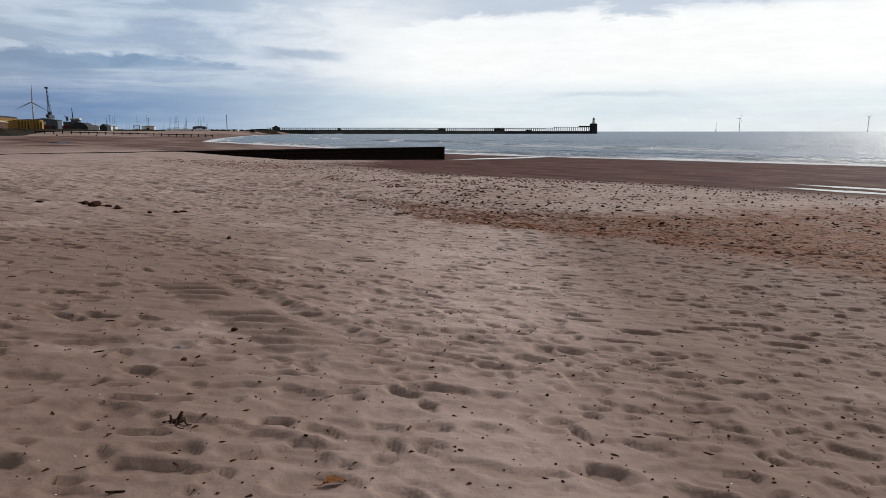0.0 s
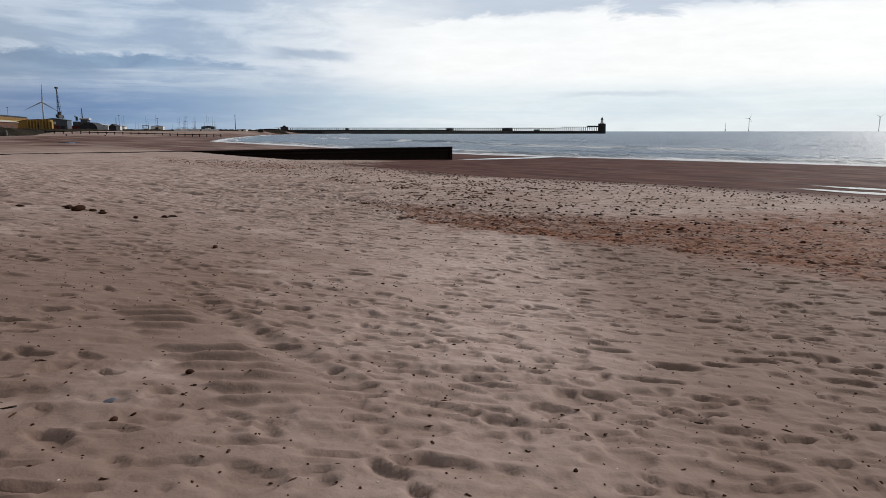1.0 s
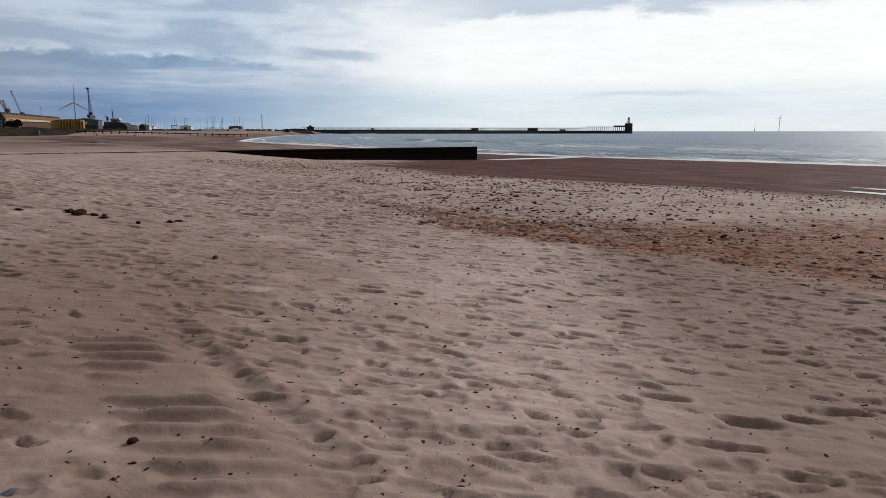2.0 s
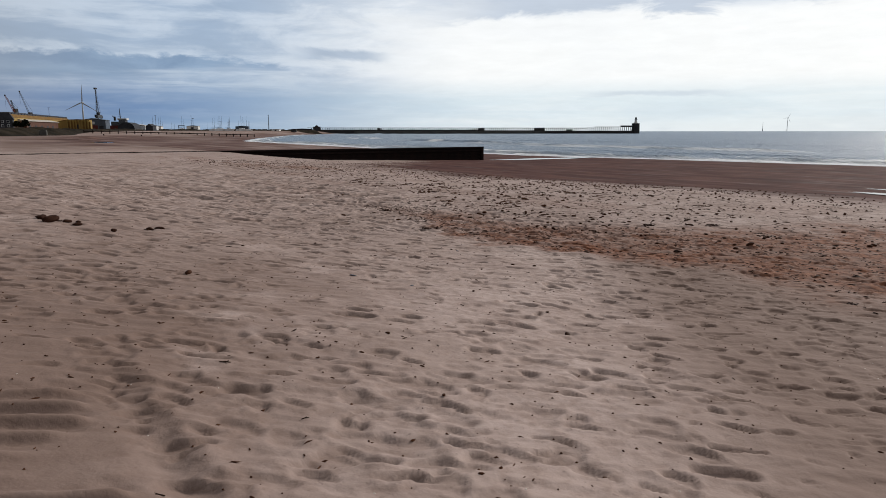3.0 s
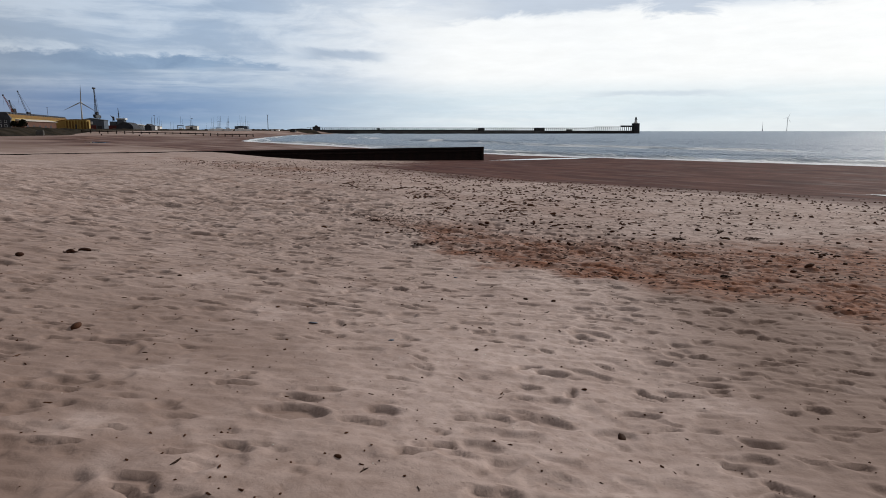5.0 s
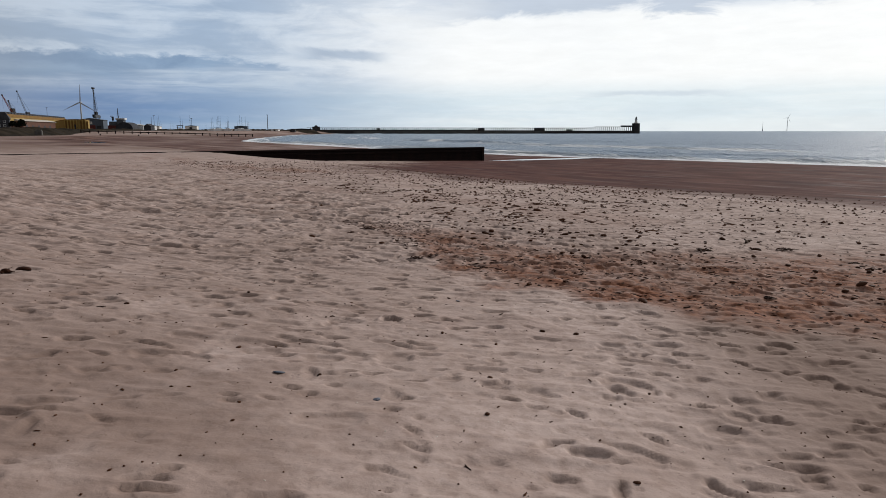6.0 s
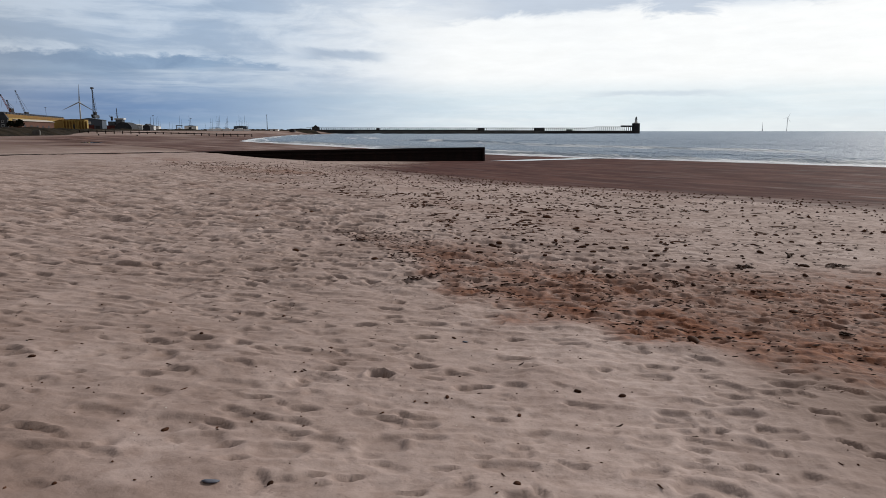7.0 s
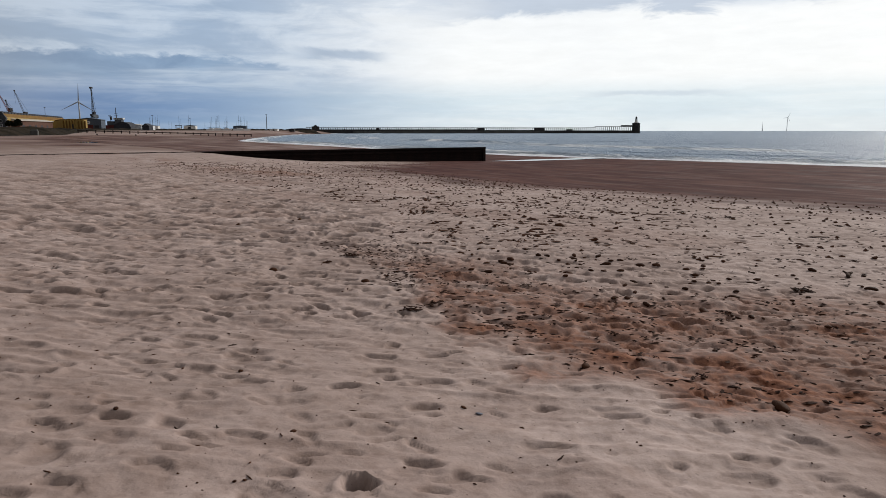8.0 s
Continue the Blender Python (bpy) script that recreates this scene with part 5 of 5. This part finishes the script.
rest = []
for x, y in SPOTS[260:]:
    r = RNG.choice((0.018, 0.024, 0.03, 0.04, 0.054)) * (1 + 0.012 * y)
    if RNG.random() < 0.4:
        rest.append(chip(x, y, r * RNG.uniform(2.0, 3.6), r * RNG.uniform(0.6, 1.2), r * 0.3, RNG.gauss(0, 30), RNG.uniform(-8, 8)))
    else:
        rest.append(chip(x, y, r * RNG.uniform(0.9, 1.6), r * RNG.uniform(0.6, 0.9), r * RNG.uniform(0.35, 0.6), RNG.uniform(0, 360), RNG.uniform(-15, 15)))
for _ in range(3000):
    v = RNG.uniform(0, 95)
    edge = float(np.interp(v, (10, 27, 37, 45, 60, 78, 95), (29, 29, 29, 29, 33, 42, 60)))
    x, y = from_shore(edge - 2.5 + RNG.gauss(0, 4.0), v)
    r = RNG.uniform(0.025, 0.075)
    rest.append(chip(x, y, r, r * 0.8, r * 0.6, RNG.uniform(0, 360)))
for _ in range(2600):
    x, y = from_shore(RNG.gauss(19.5, 2.6), RNG.gauss(49, 11))
    r = RNG.uniform(0.02, 0.055)
    rest.append(chip(x, y, r, r * 0.8, r * 0.6, RNG.uniform(0, 360)))
soup("stones", rest, SEA_COAL, "scatter of small black stones along the strand", "stones")

flakes = []
for _ in range(5200):
    y = 1.6 + 24 * RNG.random() ** 1.25
    x = RNG.uniform(-1.0, 1.0) * (1.6 + 0.68 * y)
    kind = RNG.random()
    k = RNG.uniform(0.4, 1.1)
    if kind < 0.62:
        flakes.append(chip(x, y, 0.0101 * k, 0.0078 * k, 0.0062 * k, RNG.uniform(0, 360)))
    elif kind < 0.9:
        flakes.append(chip(x, y, 0.0217 * k, 0.0085 * k, 0.0078 * k, RNG.uniform(0, 360), RNG.uniform(-15, 15)))
    else:
        flakes.append(chip(x, y, 0.0403 * k, 0.0062 * k, 0.0062 * k, RNG.uniform(0, 360), RNG.uniform(-15, 15)))
soup("debris", flakes, SEA_COAL, "dark crumbs of weed, coal and bark strewn on the sand", "debris")

scraps = []
for _ in range(4600):
    v = RNG.uniform(1, 20)
    s = float(np.interp(v, EDGE_V, EDGE_S) + np.interp(v, EDGE_V, EDGE_W) * RNG.betavariate(1.1, 1.8)) if RNG.random() < 0.8 else RNG.uniform(10, 20)
    x, y = from_shore(s, v)
    k = RNG.uniform(0.5, 1.5)
    if noise.noise(Vector((x * 1.4, y * 0.9, 4))) > -0.15:
        scraps.append(chip(x, y, 0.034 * k, 0.010 * k * RNG.uniform(0.6, 1.6), 0.006 * k, RNG.gauss(0, 50), RNG.uniform(-20, 20)))
for _ in range(2600):
    v, s = RNG.uniform(-2, 24), RNG.uniform(13, 26)
    x, y = from_shore(s, v)
    if noise.noise(Vector((x * 0.7, y * 0.5, 9))) > 0.0:
        k = RNG.uniform(0.6, 1.7)
        scraps.append(chip(x, y, 0.040 * k, 0.014 * k, 0.007 * k, RNG.gauss(0, 35), RNG.uniform(-12, 12)))
for _ in range(600):
    v = RNG.uniform(3, 17.5)
    x, y = from_shore(float(np.interp(v, EDGE_V, EDGE_S) + np.interp(v, EDGE_V, EDGE_W) * RNG.betavariate(1.1, 1.6)), v)
    k = RNG.uniform(0.5, 1.4)
    scraps.append(chip(x, y, 0.060 * k, 0.018 * k, 0.008 * k, RNG.gauss(0, 25), RNG.uniform(-10, 10)))
soup("weed_litter", scraps, KELP, "torn scraps of brown weed along the strand line", "seaweed")

bits = [chip(RNG.uniform(-1, 1) * (1.6 + 0.6 * y), y, 0.008, 0.006, 0.003, RNG.uniform(0, 360)) for y in [1.8 + 16 * RNG.random() for _ in range(170)]]
soup("shell_grit", bits, SHELL, "tiny bleached fragments of shell on the sand", "shells")


def ribbon(bm, pts, w, thick):
    """A flat strap through the points."""
    rings = []
    for i, p in enumerate(pts):
        a, b = pts[max(i - 1, 0)], pts[min(i + 1, len(pts) - 1)]
        d = (b - a).normalized()
        side = d.cross(Vector((0.2, 0.1, 1))).normalized()
        up = side.cross(d)
        k = w * (1 - 0.6 * abs(2 * i / (len(pts) - 1) - 1))
        rings.append([bm.verts.new(p + side * k + up * thick * 0.2), bm.verts.new(p + up * thick), bm.verts.new(p - side * k + up * thick * 0.2), bm.verts.new(p - up * thick * 0.6)])
    for lo, hi in zip(rings, rings[1:]):
        for i in range(4):
            bm.faces.new((lo[i], lo[(i + 1) % 4], hi[(i + 1) % 4], hi[i]))
    bm.faces.new(rings[0][::-1])
    bm.faces.new(rings[-1])


def kelp_bm(seed, strands, r, tall):
    rng = random.Random(seed)
    bm = bmesh.new()
    for _ in range(strands):
        a, n = rng.uniform(0, 6.3), rng.randint(5, 8)
        p = Vector((rng.gauss(0, r * 0.35), rng.gauss(0, r * 0.35), rng.uniform(0.0, tall)))
        pts = []
        for k in range(n):
            pts.append(p.copy())
            a += rng.gauss(0, 0.7)
            p = p + Vector((math.cos(a), math.sin(a), 0)) * r * 0.16
            p.z = max(0.004, p.z * rng.uniform(0.5, 1.15) + rng.gauss(0, tall * 0.12))
        ribbon(bm, pts, r * rng.uniform(0.09, 0.2), r * 0.05)
    for _ in range(strands // 2):
        m = Matrix.Translation((rng.gauss(0, r * 0.4), rng.gauss(0, r * 0.4), tall * rng.uniform(0.1, 0.6))) @ Matrix.Diagonal((r * 0.22, r * 0.16, r * 0.1, 1))
        bmesh.ops.create_icosphere(bm, subdivisions=1, radius=1.0, matrix=m)
    return bm


KELPS = [mesh_from("seaweed", kelp_bm(i, 16 + 3 * (i % 3), 0.16, 0.07), KELP) for i in range(5)]
THIN_KELPS = [mesh_from("seaweed", kelp_bm(20 + i, 7, 0.13, 0.03), KELP) for i in range(4)]


def place_weed(x, y, k, me, label, kz=1.0):
    k *= 0.7
    ob = new("seaweed", me)
    ob.matrix_basis = pose(x, y, on_sand(x, y) - 0.006, 0, 0, RNG.uniform(0, 360)) @ Matrix.Diagonal((k, k, k * kz, 1))
    return tagged(ob, label, "seaweed", "seaweed on the strand")


for x, y, k in ((-1.05, 23.8, 1.5), (-1.2, 23.1, 1.1), (-1.9, 28.5, 1.5), (-1.5, 28.1, 1.1), (-1.0, 18.0, 1.3), (-1.25, 17.6, 1.0), (-2.2, 24.2, 1.4), (-2.6, 21.0, 1.2), (1.27, 26.2, 1.2),
                (-7.4, 14.1, 1.0), (-6.9, 13.8, 0.9), (-5.5, 14.0, 0.9), (3.8, 19.4, 1.3), (5.4, 19.8, 1.4), (8.0, 27.2, 1.7), (5.9, 28.5, 1.4)):
    place_weed(x, y, k, RNG.choice(KELPS), "tangled heap of black dried kelp on the sand", 0.55)
for _ in range(150):
    v = RNG.uniform(4, 30)
    s = RNG.gauss(11.8 - 0.03 * (v - 14), 1.1) if RNG.random() < 0.6 else RNG.uniform(11, 24)
    x, y = from_shore(s, v)
    place_weed(x, y, RNG.uniform(0.5, 1.25), RNG.choice(THIN_KELPS), "thin strands of dried brown weed on the strand line")

CLODS = [mesh_from("weed_clod", stone_bm(60 + i, 3), KELP, True) for i in range(4)]
for x, y, r in ((-8.05, 13.75, 0.06), (-7.42, 14.16, 0.08), (-7.28, 13.98, 0.10), (-7.1, 13.87, 0.07), (-6.92, 13.66, 0.11), (-6.70, 13.75, 0.06), (-6.55, 13.8, 0.05), (-6.45, 13.60, 0.07), (-5.72, 13.35, 0.06), (-5.48, 14.0, 0.06), (-5.40, 14.2, 0.07)):
    place_stone(x, y, r, RNG.choice(CLODS), "dark clod of matted weed and sand", "weed_clod", "seaweed", "weed clods on the upper beach")

TWIG = mesh_from("twig", rod(rod(rod(bmesh.new(), (-0.5, 0, 0.02), (0, 0.05, 0.03), 0.05, 0.07), (0, 0.05, 0.03), (0.5, -0.03, 0.02), 0.07, 0.04), (0.05, 0.05, 0.03), (0.25, 0.22, 0.09), 0.04, 0.025), DRIFTWOOD, True)


def place_twig(x, y, length, turn, label="short dark twig lying on the sand"):
    ob = new("twig", TWIG)
    ob.matrix_basis = pose(x, y, on_sand(x, y) + 0.02 * length, 0, 0, turn) @ Matrix.Diagonal((length, length, length, 1))
    return tagged(ob, label, "twig", "twigs on the sand")


for _ in range(90):
    y = RNG.uniform(2.2, 22)
    place_twig(RNG.uniform(-1, 1) * (1.2 + 0.6 * y), y, RNG.uniform(0.03, 0.085), RNG.uniform(0, 360))
place_twig(5.0, 20.6, 0.45, 60, "bent dark driftwood stick among weed")


def make_charred_bark():
    bm = kelp_bm(91, 5, 0.055, 0.05)
    rod(bm, (0.0, 0.0, 0.01), (0.03, 0.01, 0.06), 0.010, 0.007)
    rod(bm, (-0.05, 0, 0.012), (0.04, 0.015, 0.02), 0.016, 0.012)
    solid("bark_scrap", bm, DRIFTWOOD, pose(-1.24, 3.02, on_sand(-1.24, 3.02) - 0.004, 0, 0, 25), "curled black scrap of bark standing on the sand", "driftwood")


make_charred_bark()


def make_leaf():
    bm = bmesh.new()
    rows = []
    for i in range(9):
        f = i / 8
        w = 0.030 * math.sin(math.pi * min(f * 1.05, 1)) ** 0.7 * (1 + 0.35 * math.cos(f * 19)) + 0.001
        rows.append([bm.verts.new((0.10 * f - 0.05, y * w, 0.012 * abs(y) + 0.012 * math.sin(3 * f) + 0.004)) for y in (-1, -0.4, 0.4, 1)])
    for a, b in zip(rows, rows[1:]):
        for i in range(3):
            bm.faces.new((a[i], a[i + 1], b[i + 1], b[i]))
    bmesh.ops.solidify(bm, geom=bm.faces[:], thickness=0.0015)
    rod(bm, (-0.05, 0, 0.006), (-0.085, 0.008, 0.004), 0.0025, 0.002)
    solid("leaf", bm, DRY_LEAF, pose(-0.44, 2.52, on_sand(-0.44, 2.52), 0, 12, 35), "curled orange-brown dry leaf on the sand", "leaf")


make_leaf()

def pebble_bm(seed):
    bm = stone_bm(seed, 3)
    bmesh.ops.scale(bm, vec=(1.0, 1.0, 0.55), verts=bm.verts)
    return bm


BLUE = [mesh_from("pebble", pebble_bm(40 + i), BLUE_STONE, True) for i in range(2)]
for x, y, r in ((-1.63, 11.47, 0.032), (-0.85, 11.08, 0.028), (-1.71, 4.24, 0.03), (-0.45, 14.6, 0.026)):
    place_stone(x, y, r, RNG.choice(BLUE), "smooth blue-grey pebble on the sand", "pebble", "pebble", "blue pebbles")
NEAR_STONES = ((0.47, 2.67, 0.009), (0.02, 2.68, 0.009), (-0.81, 2.69, 0.008), (-0.63, 2.93, 0.011), (-0.71, 3.05, 0.009), (0.57, 3.83, 0.014), (-1.9, 3.91, 0.009), (-1.52, 4.09, 0.012), (-1.4, 4.57, 0.013), (-0.23, 5.14, 0.014), (-0.22, 7.09, 0.015), (-2.35, 7.41, 0.011), (0.77, 7.54, 0.013), (-0.88, 7.9, 0.014), (-0.78, 8.56, 0.018), (-0.34, 8.76, 0.022), (-2.94, 8.9, 0.017), (0.68, 10.15, 0.02), (-1.6, 10.44, 0.014), (-1.68, 10.77, 0.016))
FAR_STONES = ((-0.11, 10.93, 0.024), (-2.31, 11.27, 0.014), (-1.35, 11.54, 0.02), (-0.09, 11.73, 0.024), (1.11, 11.76, 0.016), (-2.15, 12.08, 0.021), (-0.03, 12.79, 0.019), (-0.53, 12.99, 0.02), (-3.58, 13.02, 0.022), (0.75, 13.28, 0.024), (-1.71, 13.32, 0.012), (0.43, 13.34, 0.024), (-2.06, 13.69, 0.013), (-1.59, 14, 0.021), (-2.75, 14.08, 0.023), (-0.84, 14.09, 0.013), (-0.56, 14.67, 0.017), (-2.35, 15.22, 0.027), (0.94, 16.04, 0.029))
for x, y, r in NEAR_STONES + FAR_STONES + ((-1.5, 4.76, 0.032), (-1.57, 4.0, 0.024), (-3.33, 10.53, 0.05), (1.27, 26.14, 0.11), (0.62, 24.2, 0.09)):
    place_stone(x, y, r, RNG.choice(STONES), "dark rounded stone half sunk in the sand", "stone", "stone", "dark stones near the path")
